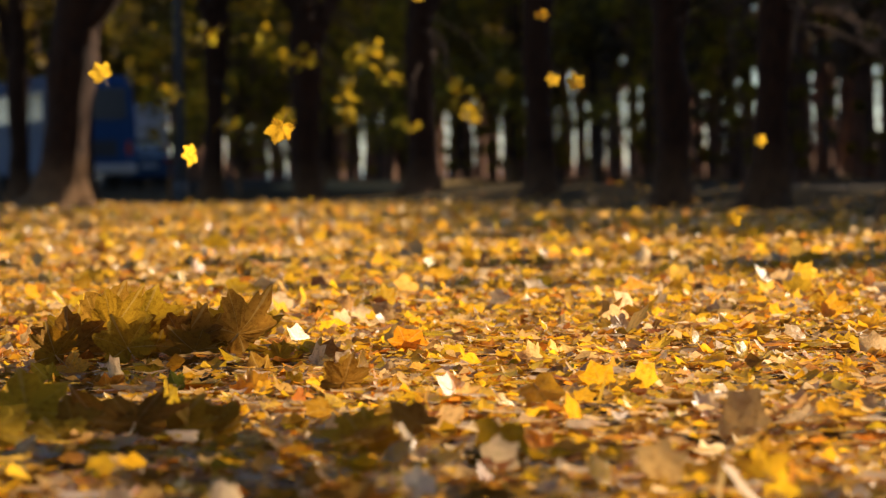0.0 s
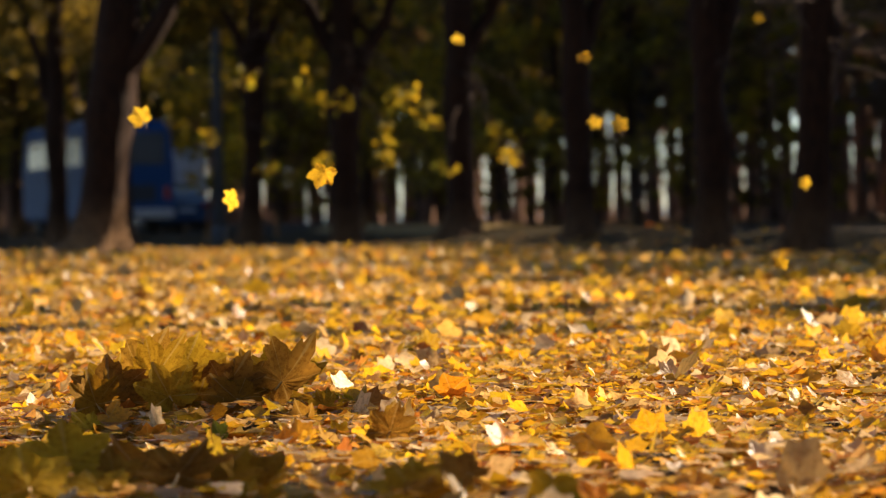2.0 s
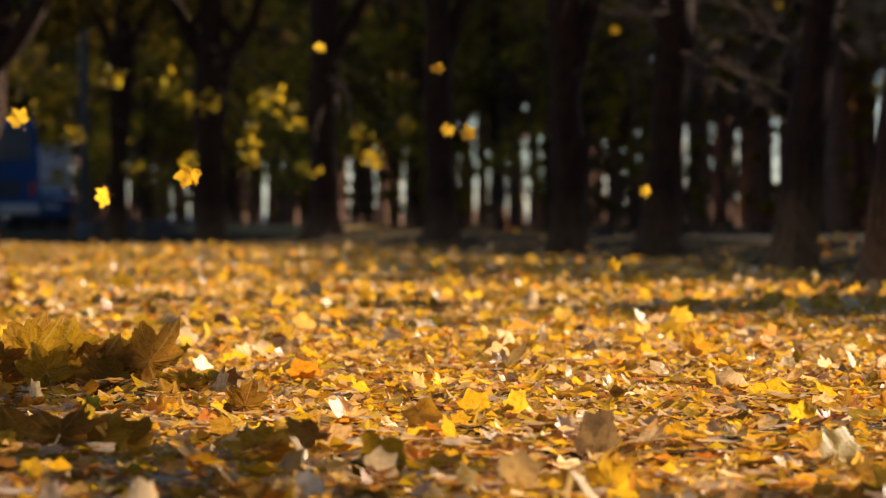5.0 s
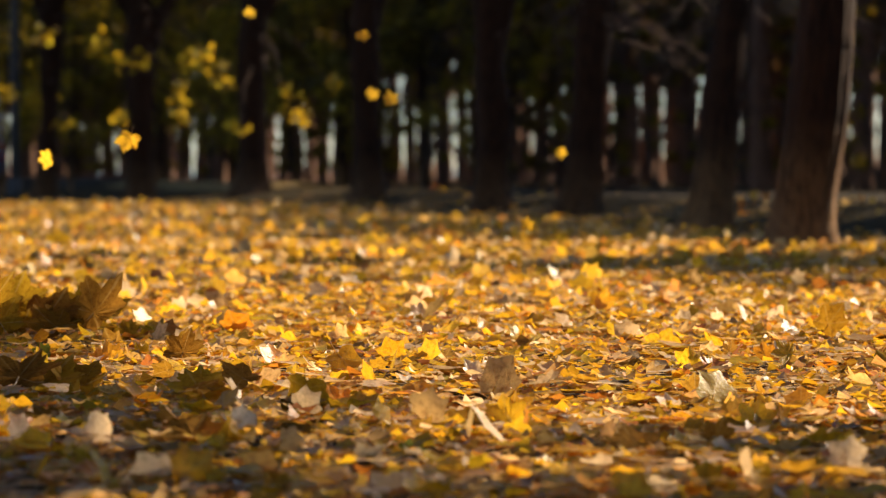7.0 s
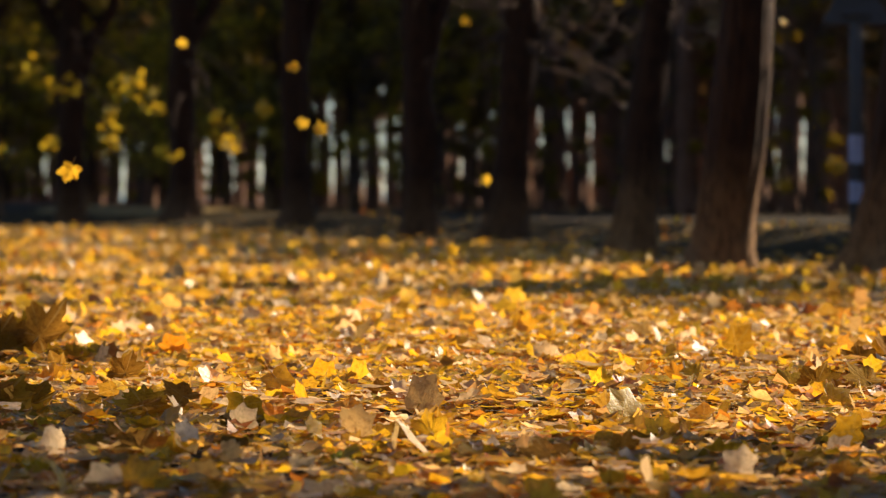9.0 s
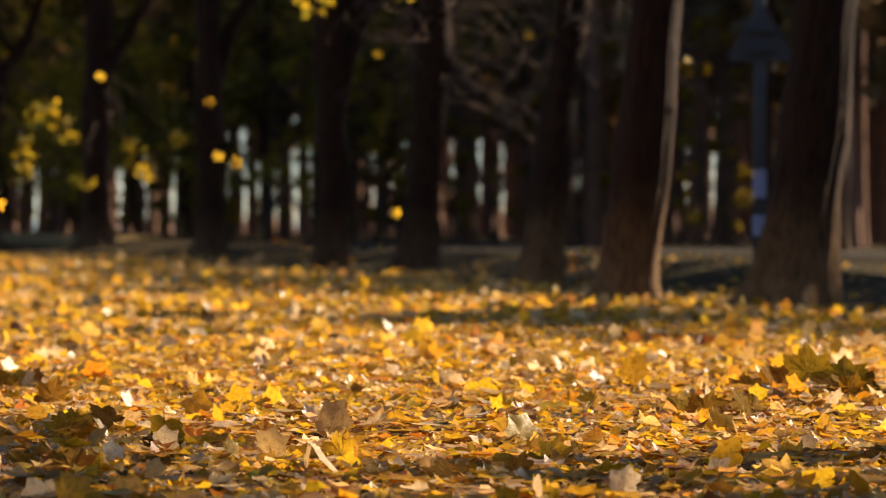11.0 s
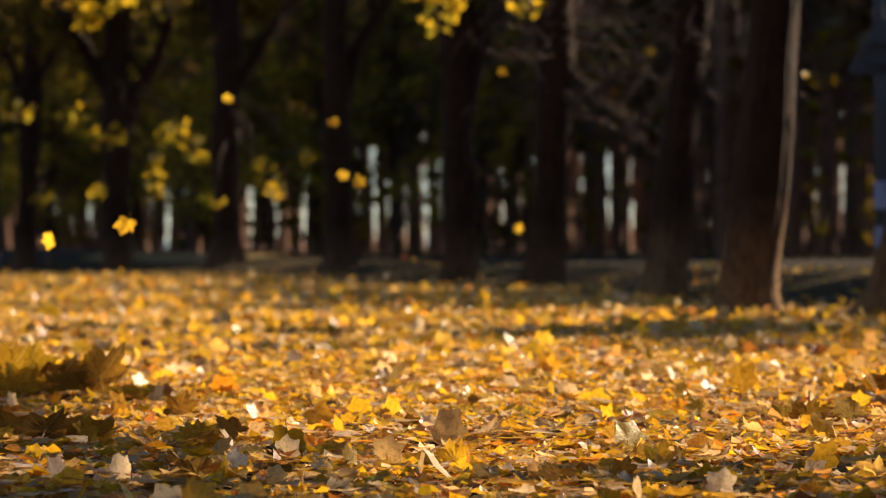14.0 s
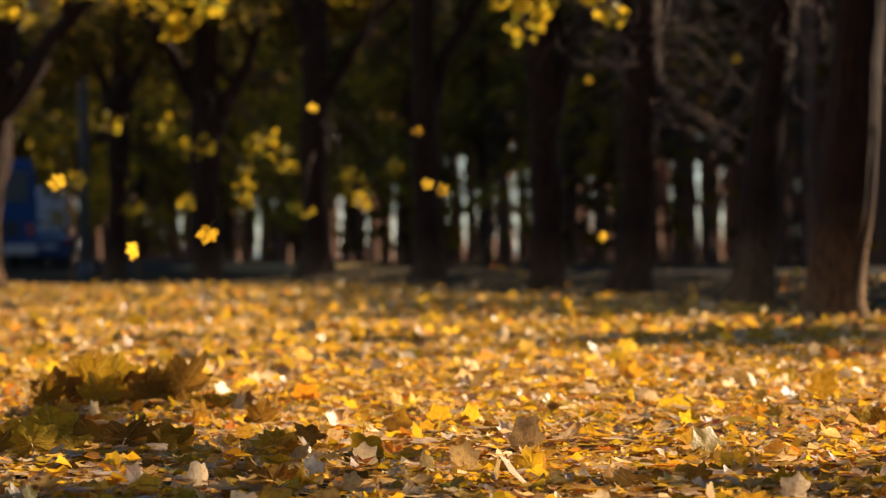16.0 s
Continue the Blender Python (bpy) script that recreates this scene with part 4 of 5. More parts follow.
def wheel(parent, x, y, r, w):
    hub = part("wheel", rod(bmesh.new(), r * 0.62, w * 0.9, pose(x, y, r, 0, 90, 0), 20), alloy, parent)
    bm = bmesh.new()
    rod(bm, r, w, pose(x, y, r, 0, 90, 0), 28)
    bmesh.ops.bevel(bm, geom=[e for e in bm.edges if len(e.link_faces) == 2 and any(len(f.verts) > 4 for f in e.link_faces)], offset=w * 0.2, segments=2, affect="EDGES")
    part("tyre", bm, rubber, hub)
    return hub


def place(ob, x, y, heading):
    ob.matrix_basis = pose(x, y, float(rise(x, y)) + 0.03, 0, 0, heading)


def hull(sections, width):
    """A body from side-view sections: rows of (y, floor, waist, roof, share of the width at the roof)."""
    bm = bmesh.new()
    rings = []
    for y, low, waist, roof, share in sections:
        w, top = width / 2, width / 2 * share
        ring = [(-w * 0.94, low), (-w, low + 0.12), (-w, waist), (-top, roof - 0.05), (-top * 0.88, roof), (top * 0.88, roof), (top, roof - 0.05), (w, waist), (w, low + 0.12), (w * 0.94, low)]
        rings.append([bm.verts.new((x, y, z)) for x, z in ring])
    for a, b in zip(rings, rings[1:]):
        for i in range(len(a)):
            j = (i + 1) % len(a)
            bm.faces.new((a[i], a[j], b[j], b[i]))
    bm.faces.new(rings[0])
    bm.faces.new(list(reversed(rings[-1])))
    bmesh.ops.recalc_face_normals(bm, faces=bm.faces)
    return bm


# a big blue bus, parked, its tail towards the path (local +y is ahead)
bus = tagged(new("bus"), "blue bus parked at the roadside, seen from behind", "bus")
part("body", hull([(0, 0.42, 1.75, 2.85, 0.93), (0.12, 0.36, 1.78, 3.05, 0.95), (4, 0.36, 1.78, 3.08, 0.95), (8.6, 0.36, 1.78, 3.05, 0.95), (8.9, 0.45, 1.7, 2.85, 0.92)], 2.45), body_blue, bus)
part("rear_window", box(bmesh.new(), (1.95, 0.05, 0.85), (0, -0.01, 2.3), 0.02), window_glass, bus, "wide dark rear window")
for sx in (-1, 1):
    for k in range(5):
        part("side_window", box(bmesh.new(), (0.04, 1.35, 0.8), (sx * 1.2, 1.2 + k * 1.5, 2.25), 0.015), window_glass, bus)
    part("tail_lamp", box(bmesh.new(), (0.16, 0.05, 0.36), (sx * 1.02, -0.02, 1.1), 0.02), tail_red, bus, "red tail lamp")
    for wy in (2.2, 6.9):
        wheel(bus, sx * 1.07, wy, 0.48, 0.28)
part("bumper", box(bmesh.new(), (2.4, 0.18, 0.28), (0, -0.06, 0.55), 0.05), alloy, bus, "pale metal bumper")
part("engine_grille", box(bmesh.new(), (1.4, 0.04, 0.45), (0, -0.015, 1.1), 0.01), black_plastic, bus)
place(bus, -16.1, 96.5, 22)

# a grey-white panel van on the road, going away
van = tagged(new("van"), "grey-white panel van on the road, seen from behind", "van")
part("body", hull([(0, 0.40, 1.4, 2.52, 0.88), (0.1, 0.36, 1.42, 2.62, 0.9), (3.4, 0.36, 1.42, 2.64, 0.9), (3.9, 0.36, 1.40, 2.45, 0.86), (4.7, 0.36, 1.32, 1.50, 0.84), (5.5, 0.38, 1.0, 1.14, 0.84), (5.7, 0.45, 0.8, 0.95, 0.8)], 2.0), body_white, van)
for sx in (-1, 1):
    part("rear_door", box(bmesh.new(), (0.88, 0.03, 1.75), (sx * 0.45, -0.012, 1.42), 0.02), body_white, van)
    part("tail_lamp", box(bmesh.new(), (0.12, 0.06, 0.5), (sx * 0.93, -0.01, 1.1), 0.02), tail_red, van, "red tail lamp")
    part("cab_window", box(bmesh.new(), (0.03, 0.75, 0.55), (sx * 0.95, 3.75, 1.75), 0.02), window_glass, van)
    part("mirror", box(bmesh.new(), (0.14, 0.12, 0.28), (sx * 1.08, 4.2, 1.6), 0.03), black_plastic, van)
    part("wheel_arch", rod(bmesh.new(), 0.42, 0.05, pose(sx * 0.985, 1.2, 0.42, 0, 90, 0), 24), black_plastic, van)
    for wy in (1.2, 4.7):
        wheel(van, sx * 0.9, wy, 0.35, 0.24)
part("bumper", box(bmesh.new(), (1.95, 0.2, 0.22), (0, -0.06, 0.5), 0.05), black_plastic, van)
part("number_plate", box(bmesh.new(), (0.5, 0.02, 0.11), (0, -0.17, 0.52)), plate_white, van)
place(van, -17.8, 116.0, 25)

# a dark car on the road, going away
car = tagged(new("car"), "dark blue saloon car on the road beyond the trees", "car")
part("body", hull([(0, 0.35, 0.75, 0.92, 0.85), (0.12, 0.25, 0.78, 0.98, 0.88), (0.9, 0.2, 0.8, 1.02, 0.86), (3.0, 0.2, 0.8, 0.98, 0.86), (4.1, 0.22, 0.7, 0.82, 0.84), (4.35, 0.32, 0.6, 0.68, 0.8)], 1.75), body_navy, car)
part("cabin", hull([(0.45, 0.95, 0.98, 1.03, 0.95), (1.15, 0.95, 1.15, 1.40, 0.86), (2.2, 0.95, 1.15, 1.44, 0.84), (3.25, 0.93, 0.95, 1.0, 0.93)], 1.5), window_glass, car, "glossy dark windows")
part("roof", box(bmesh.new(), (1.12, 1.25, 0.05), (0, 1.7, 1.425), 0.02), body_navy, car)
for sx in (-1, 1):
    part("tail_lamp", box(bmesh.new(), (0.36, 0.06, 0.14), (sx * 0.64, 0.01, 0.82), 0.02), tail_red, car, "red tail lamp")
    part("mirror", box(bmesh.new(), (0.16, 0.1, 0.12), (sx * 0.95, 2.75, 1.0), 0.03), body_navy, car)
    for wy in (0.85, 3.45):
        wheel(car, sx * 0.8, wy, 0.31, 0.2)
part("bumper", box(bmesh.new(), (1.7, 0.14, 0.24), (0, -0.03, 0.42), 0.05), body_navy, car)
part("number_plate", box(bmesh.new(), (0.5, 0.02, 0.11), (0, -0.02, 0.66)), plate_white, car)
place(car, -16.0, 106.0, 27)

# the back of a warning sign on a steel post with faded posters
sign = tagged(new("road_sign"), "triangular road sign on a grey steel post, seen from behind", "road sign")
part("post", rod(bmesh.new(), 0.048, 2.6, pose(0, 0, 1.3), 18), galvanised, sign, smooth=True)
bm = bmesh.new()
corners = [(-0.28, -0.05, 1.62), (0.28, -0.05, 1.62), (0.0, -0.05, 2.1)]
face = bm.faces.new([bm.verts.new(c) for c in corners])
pushed = bmesh.ops.extrude_face_region(bm, geom=[face])["geom"]
bmesh.ops.translate(bm, verts=[g for g in pushed if isinstance(g, bmesh.types.BMVert)], vec=(0, 0.02, 0))
bmesh.ops.bevel(bm, geom=[e for e in bm.edges if abs(e.verts[0].co.y - e.verts[1].co.y) > 0.01], offset=0.03, segments=3, affect="EDGES")
bmesh.ops.recalc_face_normals(bm, faces=bm.faces)
part("sign_plate", bm, galvanised, sign, "dull grey back of a triangular plate")
for z in (1.7, 1.86):
    part("bracket", box(bmesh.new(), (0.2, 0.06, 0.03), (0, -0.08, z), 0.005), galvanised, sign)
for z, hgt in ((0.66, 0.22), (0.33, 0.16)):
    part("poster", rod(bmesh.new(), 0.052, hgt, pose(0, 0, z), 18), poster_paper, sign, "faded lavender paper wrapped round the post")
sign.matrix_basis = pose(3.16, 27.0, float(rise(3.16, 27.0)) - 0.02, 0, 0, 4)

# a grey street pole further along the row
pole = tagged(new("street_pole"), "plain grey steel street pole beside the trees", "pole")
part("shaft", rod(bmesh.new(), 0.09, 7.0, pose(0, 0, 3.5), 18, 0.06), galvanised, pole, smooth=True)
part("base_collar", rod(bmesh.new(), 0.13, 0.35, pose(0, 0, 0.175), 18, 0.11), galvanised, pole, smooth=True)
pole.matrix_basis = pose(-8.55, 60.5, float(rise(-8.55, 60.5)) - 0.02)


# ---- fallen leaves ----
rng = np.random.default_rng(42)
fine_leaves = [leaf_shape(300 + i, 3, c) for i, c in enumerate((0.12, 0.2, 0.35, 0.45, 0.6, 0.75, 0.3, 0.5))]
mid_leaves = [leaf_shape(400 + i, 2, c) for i, c in enumerate((0.05, 0.10, 0.15, 0.22, 0.3, 0.45, 0.6, 0.9, 1.3, 0.12))]
far_leaves = [leaf_shape(500 + i, 1, c) for i, c in enumerate((0.3, 0.6, 0.9, 1.2))]


def drifts(x, y):
    """How high the litter has drifted."""
    heap = 0.095 * np.exp(-(((x + 1.25) / 0.3) ** 2 + ((y - 9.3) / 0.6) ** 2)) + 0.03 * np.exp(-(((x - 0.0) / 0.22) ** 2 + ((y - 7.2) / 0.4) ** 2)) + 0.04 * np.exp(-(((x - 1.15) / 0.25) ** 2 + ((y - 8.3) / 0.4) ** 2))
    return heap + 0.014 * (1 + np.sin(2.1 * x + 1.1 * y) * np.sin(1.7 * y - 0.6 * x))


VIEW = (radians(-13.8), radians(10.0))


def litter(count, near, far, density_edge, shapes, low, high, upright):
    """Spots, sizes and turns of leaves between two distances from the path's viewpoint, kept before the trees."""
    y = np.sqrt(rng.uniform(near**2, far**2, count * 2))
    x = y * np.tan(rng.uniform(*VIEW, count * 2))
    d = past_row(x, y)
    keep = rng.uniform(0, 1, count * 2) < 1 / (1 + np.exp((d - density_edge) / 0.42)) + 0.05 * np.exp(-np.clip(d - 0.5, 0, 30) / 3.0)
    # bare streaks where the asphalt shows
    strip = np.abs(y - (8.35 - 0.8 * x) + 0.12 * np.sin(7 * x)) < 0.24 + 0.1 * np.sin(3.3 * x + 1.0)
    keep &= ~strip | (x < -0.5) | (rng.uniform(0, 1, count * 2) < 0.12)
    bare = np.sin(0.9 * x + 2.6 * y + 0.8 * np.sin(1.7 * x)) + 0.5 * np.sin(2.3 * x - 0.6 * y)
    keep &= (bare < 0.95) | (rng.uniform(0, 1, count * 2) < 0.4)
    keep &= rng.uniform(0, 1, count * 2) < 1 / (1 + np.exp((y - 46.5) / 1.3)) + 0.04
    x, y = x[keep][:count], y[keep][:count]
    n = len(x)
    z = rise(x, y) + 0.008 + drifts(x, y) * rng.uniform(0.2, 1.0, n) + 0.028 * rng.uniform(0, 1, n) ** 2
    tilt = np.abs(rng.normal(0.02, 0.07, n))
    stand = rng.uniform(0, 1, n) < upright
    tilt[stand] = rng.uniform(0.6, 1.5, stand.sum())
    return scattered(shapes, rng, np.stack([x, y, z], 1), rng.uniform(low, high, n) * rng.choice([1, 0.85, 0.65, 0.45], n), rng.uniform(0, 6.28, n), tilt, rng.uniform(0, 6.28, n))


stuff("leaf_litter", litter(12500, 3.6, 10.8, -0.2, mid_leaves, 0.06, 0.13, 0.045), carpet_mat, "thick carpet of dry yellow and brown maple leaves", "leaves")
stuff("leaf_litter", litter(37000, 10.7, 30.0, 0.0, far_leaves, 0.075, 0.14, 0.08), carpet_mat, "sunlit spread of golden maple leaves reaching to the trees", "leaves")
stuff("leaf_litter", litter(17000, 29.8, 52.0, -0.1, far_leaves, 0.09, 0.15, 0.10), carpet_mat, "distant spread of golden maple leaves along the row of trees", "leaves")

# crumbs: broken bits and straws between the leaves
n = 34000
y = np.sqrt(rng.uniform(3.6**2, 12.0**2, n))
x = y * np.tan(rng.uniform(*VIEW, n))
spots = np.stack([x, y, rise(x, y) + 0.008 + drifts(x, y) * rng.uniform(0.2, 0.9, n)], 1)
bit = (np.array([[-0.5, -0.12, 0], [0.5, -0.05, 0.1], [0.4, 0.12, 0], [-0.3, 0.2, 0.12]]), np.array([[0, 1, 2], [0, 2, 3]]), np.zeros(4))
straw = (np.array([[-1.3, -0.03, 0], [1.3, -0.02, 0.15], [1.3, 0.03, 0.15], [-1.3, 0.03, 0.0]]), np.array([[0, 1, 2], [0, 2, 3]]), np.zeros(4))
stuff("leaf_crumbs", scattered([bit, bit, bit, straw], rng, spots, rng.uniform(0.006, 0.034, n), rng.uniform(0, 6.28, n), np.abs(rng.normal(0, 0.2, n)), rng.uniform(0, 6.28, n)), crumb_mat, "broken bits of dry leaf and straw on the asphalt", "leaf crumbs")

# curled fragments of broken leaves on top
n = 20000
y = np.sqrt(rng.uniform(4.5**2, 15.0**2, n))
x = y * np.tan(rng.uniform(*VIEW, n))
spots = np.stack([x, y, rise(x, y) + 0.012 + drifts(x, y) * rng.uniform(0.5, 1.0, n) + 0.018 * rng.uniform(0, 1, n)], 1)
scrap = [(np.array([[-0.5, -0.3, 0.05 + b], [0.0, -0.42, -0.04], [0.5, -0.16, 0.08 + b], [0.42, 0.3, 0.12], [-0.05, 0.36, -0.02], [-0.45, 0.22, 0.15 - b]]), np.array([[0, 1, 4], [0, 4, 5], [1, 2, 3], [1, 3, 4]]), np.zeros(6)) for b in (0.0, 0.14, 0.26)]
tilt = np.abs(rng.normal(0.06, 0.2, n))
stuff("leaf_fragments", scattered(scrap, rng, spots, rng.uniform(0.014, 0.05, n), rng.uniform(0, 6.28, n), tilt, rng.uniform(0, 6.28, n)), carpet_mat, "curled fragments of torn dry leaves over the litter", "leaf fragments")

TONES = list(leaf_mats)
STALK = 12  # the last points of a leaf shape, and 18 triangles, are its stalk
leaf_data = {(tone, i): mesh_of("maple_leaf", v[:-STALK], f[:-18], leaf_mats[tone], w[:-STALK], smooth=True) for tone in TONES for i, (v, f, w) in enumerate(fine_leaves)}
stalk_mat = plain("leaf_stalk", (0.42, 0.24, 0.06), 0.5)
stalk_data = [mesh_of("stalk", v[-STALK:], f[-18:] - (len(v) - STALK), stalk_mat) for v, f, w in fine_leaves]
WORDS = {"yellow": "bright yellow maple leaf", "orange": "orange maple leaf", "red": "rust-red maple leaf", "brown": "withered brown maple leaf", "olive": "olive-yellow maple leaf", "green": "still green maple leaf", "pale": "pale dry curled maple leaf"}
leaf_count = [0]


def lay_leaf(tone, x, y, z, size, tilt, axis, spin, label, group):
    shape = leaf_count[0] % len(fine_leaves)
    leaf_count[0] += 1
    ob = new("maple_leaf", leaf_data[(tone, shape)])
    turn = turns(np.array([radians(spin)]), np.array([radians(tilt)]), np.array([radians(axis)]))[0]
    low = np.quantile((turn @ fine_leaves[shape][0].T)[2], 0.06) * size
    ob.matrix_world = Matrix.Translation((x, y, z - low)) @ Matrix(turn.tolist()).to_4x4() @ Matrix.Diagonal((size, size, size, 1))
    stalk = new("stalk", stalk_data[shape])
    stalk.parent = ob
    tagged(stalk, "thin tan leaf stalk")
    return tagged(ob, label, "leaf", group)


def hero_leaf(tone, x, y, width, tilt, spin, lift):
    """A leaf that stands out of the carpet, tipped up towards the path's open side."""
    how = "standing on edge in the litter" if tilt > 60 else "tipped up on the litter" if tilt > 30 else "lying flat on the litter"
    z = float(rise(x, y)) + 0.022 + 0.6 * float(drifts(np.array(x), np.array(y))) + lift
    lay_leaf(tone, x, y, z, width * 1.02, tilt, spin * 0.5, spin, f"{WORDS[tone]} {how}", "fallen maple leaves")


hero_leaf("yellow", -0.46, 7.40, 0.052, 70, 0, 0)
hero_leaf("yellow", -0.61, 7.40, 0.049, 55, 20, 0)
hero_leaf("yellow", -0.56, 7.44, 0.017, 80, 70, 0)
hero_leaf("orange", -0.79, 7.34, 0.034, 75, 0, 0)
hero_leaf("orange", -0.77, 8.68, 0.049, 75, 20, 0)
hero_leaf("orange", -0.94, 8.19, 0.085, 55, 15, 0)
hero_leaf("brown", -0.77, 8.14, 0.114, 60, -20, 0)
hero_leaf("olive", -0.98, 8.98, 0.083, 60, 30, 0)
hero_leaf("olive", -1.27, 9.50, 0.132, 70, 10, 0)
hero_leaf("olive", -1.13, 9.33, 0.153, 74, -15, 0)
hero_leaf("olive", -1.22, 9.61, 0.145, 66, 25, 0)
hero_leaf("green", -1.11, 8.34, 0.058, 80, 30, 0)
hero_leaf("brown", -1.32, 9.11, 0.109, 60, 20, 0)
hero_leaf("olive", -1.25, 8.95, 0.113, 52, -40, 0)
hero_leaf("olive", -1.39, 8.53, 0.097, 45, 60, 0)
hero_leaf("brown", -1.29, 8.40, 0.085, 30, -30, 0)
hero_leaf("brown", -0.76, 8.11, 0.117, 58, -20, 0)
hero_leaf("olive", -0.87, 8.27, 0.062, 55, 40, 0)
hero_leaf("orange", -0.95, 8.11, 0.061, 55, 15, 0)
hero_leaf("orange", -0.91, 8.10, 0.056, 60, -40, 0)
hero_leaf("orange", -0.77, 7.34, 0.031, 75, 0, 0)
hero_leaf("olive", -0.70, 6.97, 0.066, 28, 60, 0)
hero_leaf("yellow", -1.53, 12.14, 0.061, 70, 5, 0)
hero_leaf("yellow", -1.37, 11.14, 0.051, 60, 40, 0)
hero_leaf("yellow", -1.28, 11.46, 0.046, 66, 10, 0)
hero_leaf("olive", -0.60, 6.78, 0.081, 30, 30, 0)
hero_leaf("olive", -1.00, 9.16, 0.081, 40, -10, 0)
hero_leaf("olive", -1.50, 9.45, 0.096, 50, 15, 0)
hero_leaf("orange", -0.81, 9.10, 0.041, 75, -15, 0)
hero_leaf("red", -0.36, 7.39, 0.043, 65, 15, 0)
hero_leaf("orange", -0.34, 6.71, 0.093, 32, 25, 0)
hero_leaf("orange", -0.20, 6.91, 0.097, 26, -20, 0)
hero_leaf("yellow", -0.35, 6.63, 0.022, 40, 10, 0)
hero_leaf("yellow", -0.02, 6.20, 0.092, 60, 12, 0)
hero_leaf("olive", -0.10, 6.26, 0.118, 20, -30, 0)
hero_leaf("brown", -0.06, 6.10, 0.053, 48, 30, 0)
hero_leaf("pale", -0.09, 7.25, 0.067, 55, 50, 0)
hero_leaf("orange", -0.01, 7.84, 0.033, 60, 10, 0)
hero_leaf("brown", -0.13, 7.32, 0.078, 40, 20, 0)
hero_leaf("yellow", -0.46, 9.05, 0.068, 62, 15, 0)
hero_leaf("green", -0.37, 8.84, 0.064, 10, 30, 0)
hero_leaf("pale", -0.28, 10.18, 0.082, 66, 75, 0)
hero_leaf("yellow", -0.32, 10.42, 0.066, 45, 30, 0)
hero_leaf("yellow", -0.26, 10.95, 0.051, 55, 0, 0)
hero_leaf("yellow", 0.28, 6.71, 0.027, 85, 70, 0)
hero_leaf("yellow", 0.41, 6.23, 0.096, 50, -10, 0)
hero_leaf("yellow", 0.46, 6.71, 0.049, 55, 40, 0)
hero_leaf("pale", 0.42, 6.85, 0.032, 60, 30, 0)
hero_leaf("brown", 0.32, 5.85, 0.072, 60, -30, 0)
hero_leaf("orange", 0.30, 5.69, 0.042, 42, -20, 0)
hero_leaf("brown", 0.19, 5.71, 0.124, 24, 25, 0)
hero_leaf("orange", 0.56, 8.19, 0.066, 72, 10, 0)
hero_leaf("brown", 0.49, 8.35, 0.056, 70, -20, 0)
hero_leaf("red", 0.42, 7.75, 0.093, 16, 0, 0)
hero_leaf("yellow", 0.19, 8.46, 0.057, 58, 5, 0)
hero_leaf("pale", 0.26, 8.19, 0.047, 40, 20, 0)
hero_leaf("orange", 0.04, 9.72, 0.084, 40, 0, 0)
hero_leaf("orange", 0.26, 11.14, 0.119, 62, -25, 0)
hero_leaf("yellow", 0.23, 12.77, 0.124, 60, 10, 0)
hero_leaf("pale", -0.03, 11.33, 0.098, 50, 15, 0)
hero_leaf("yellow", 0.52, 5.72, 0.052, 65, -15, 0)
hero_leaf("orange", 0.57, 5.85, 0.043, 55, 20, 0)
hero_leaf("orange", 0.61, 6.54, 0.052, 50, 30, 0)
hero_leaf("orange", 0.78, 6.54, 0.048, 60, 0, 0)
hero_leaf("olive", 0.79, 7.66, 0.122, 30, 20, 0)
hero_leaf("brown", 0.84, 7.57, 0.126, 42, -30, 0)
hero_leaf("olive", 0.96, 7.62, 0.127, 40, 50, 0)
hero_leaf("brown", 0.87, 7.38, 0.111, 28, 10, 0)
hero_leaf("pale", 0.76, 6.20, 0.037, 50, 40, 0)
hero_leaf("red", 1.36, 12.90, 0.112, 48, 0, 0)
hero_leaf("yellow", 0.89, 10.77, 0.068, 60, 20, 0)
hero_leaf("yellow", 0.71, 10.51, 0.056, 55, -20, 0)
hero_leaf("yellow", -0.74, 13.43, 0.085, 60, 5, 0)
hero_leaf("orange", 0.50, 14.64, 0.078, 55, 0, 0)
hero_leaf("yellow", -0.43, 5.09, 0.041, 48, 0, 0)
hero_leaf("brown", -0.52, 5.71, 0.143, 24, -15, 0)
hero_leaf("olive", -0.61, 5.79, 0.097, 20, 40, 0)
hero_leaf("olive", -0.46, 5.64, 0.104, 16, -60, 0)
hero_leaf("olive", -0.64, 5.26, 0.056, 40, 20, 0)
hero_leaf("yellow", -0.01, 4.93, 0.028, 50, 10, 0)
hero_leaf("yellow", 0.15, 4.82, 0.060, 62, -20, 0)
hero_leaf("pale", 0.20, 4.86, 0.018, 80, 60, 0)
hero_leaf("yellow", 0.38, 4.82, 0.052, 60, 0, 0)
hero_leaf("yellow", 0.42, 4.80, 0.053, 50, 30, 0)
hero_leaf("orange", 0.49, 4.82, 0.037, 60, 0, 0)
hero_leaf("olive", 0.27, 5.15, 0.064, 45, 10, 0)
hero_leaf("brown", 0.64, 5.25, 0.067, 42, -20, 0)
hero_leaf("green", -0.17, 5.69, 0.061, 15, 10, 0)
hero_leaf("pale", -1.19, 25.56, 0.094, 70, 0, 0)
hero_leaf("yellow", -1.13, 25.56, 0.085, 70, 30, 0)
hero_leaf("yellow", -2.56, 19.85, 0.180, 52, 0, 0)
hero_leaf("orange", -0.32, 4.66, 0.046, 62, 0, 0)
hero_leaf("orange", -0.35, 4.60, 0.036, 52, 40, 0)
hero_leaf("olive", -0.74, 6.20, 0.093, 22, 70, 0)
hero_leaf("brown", -0.36, 5.92, 0.089, 14, 40, 0)
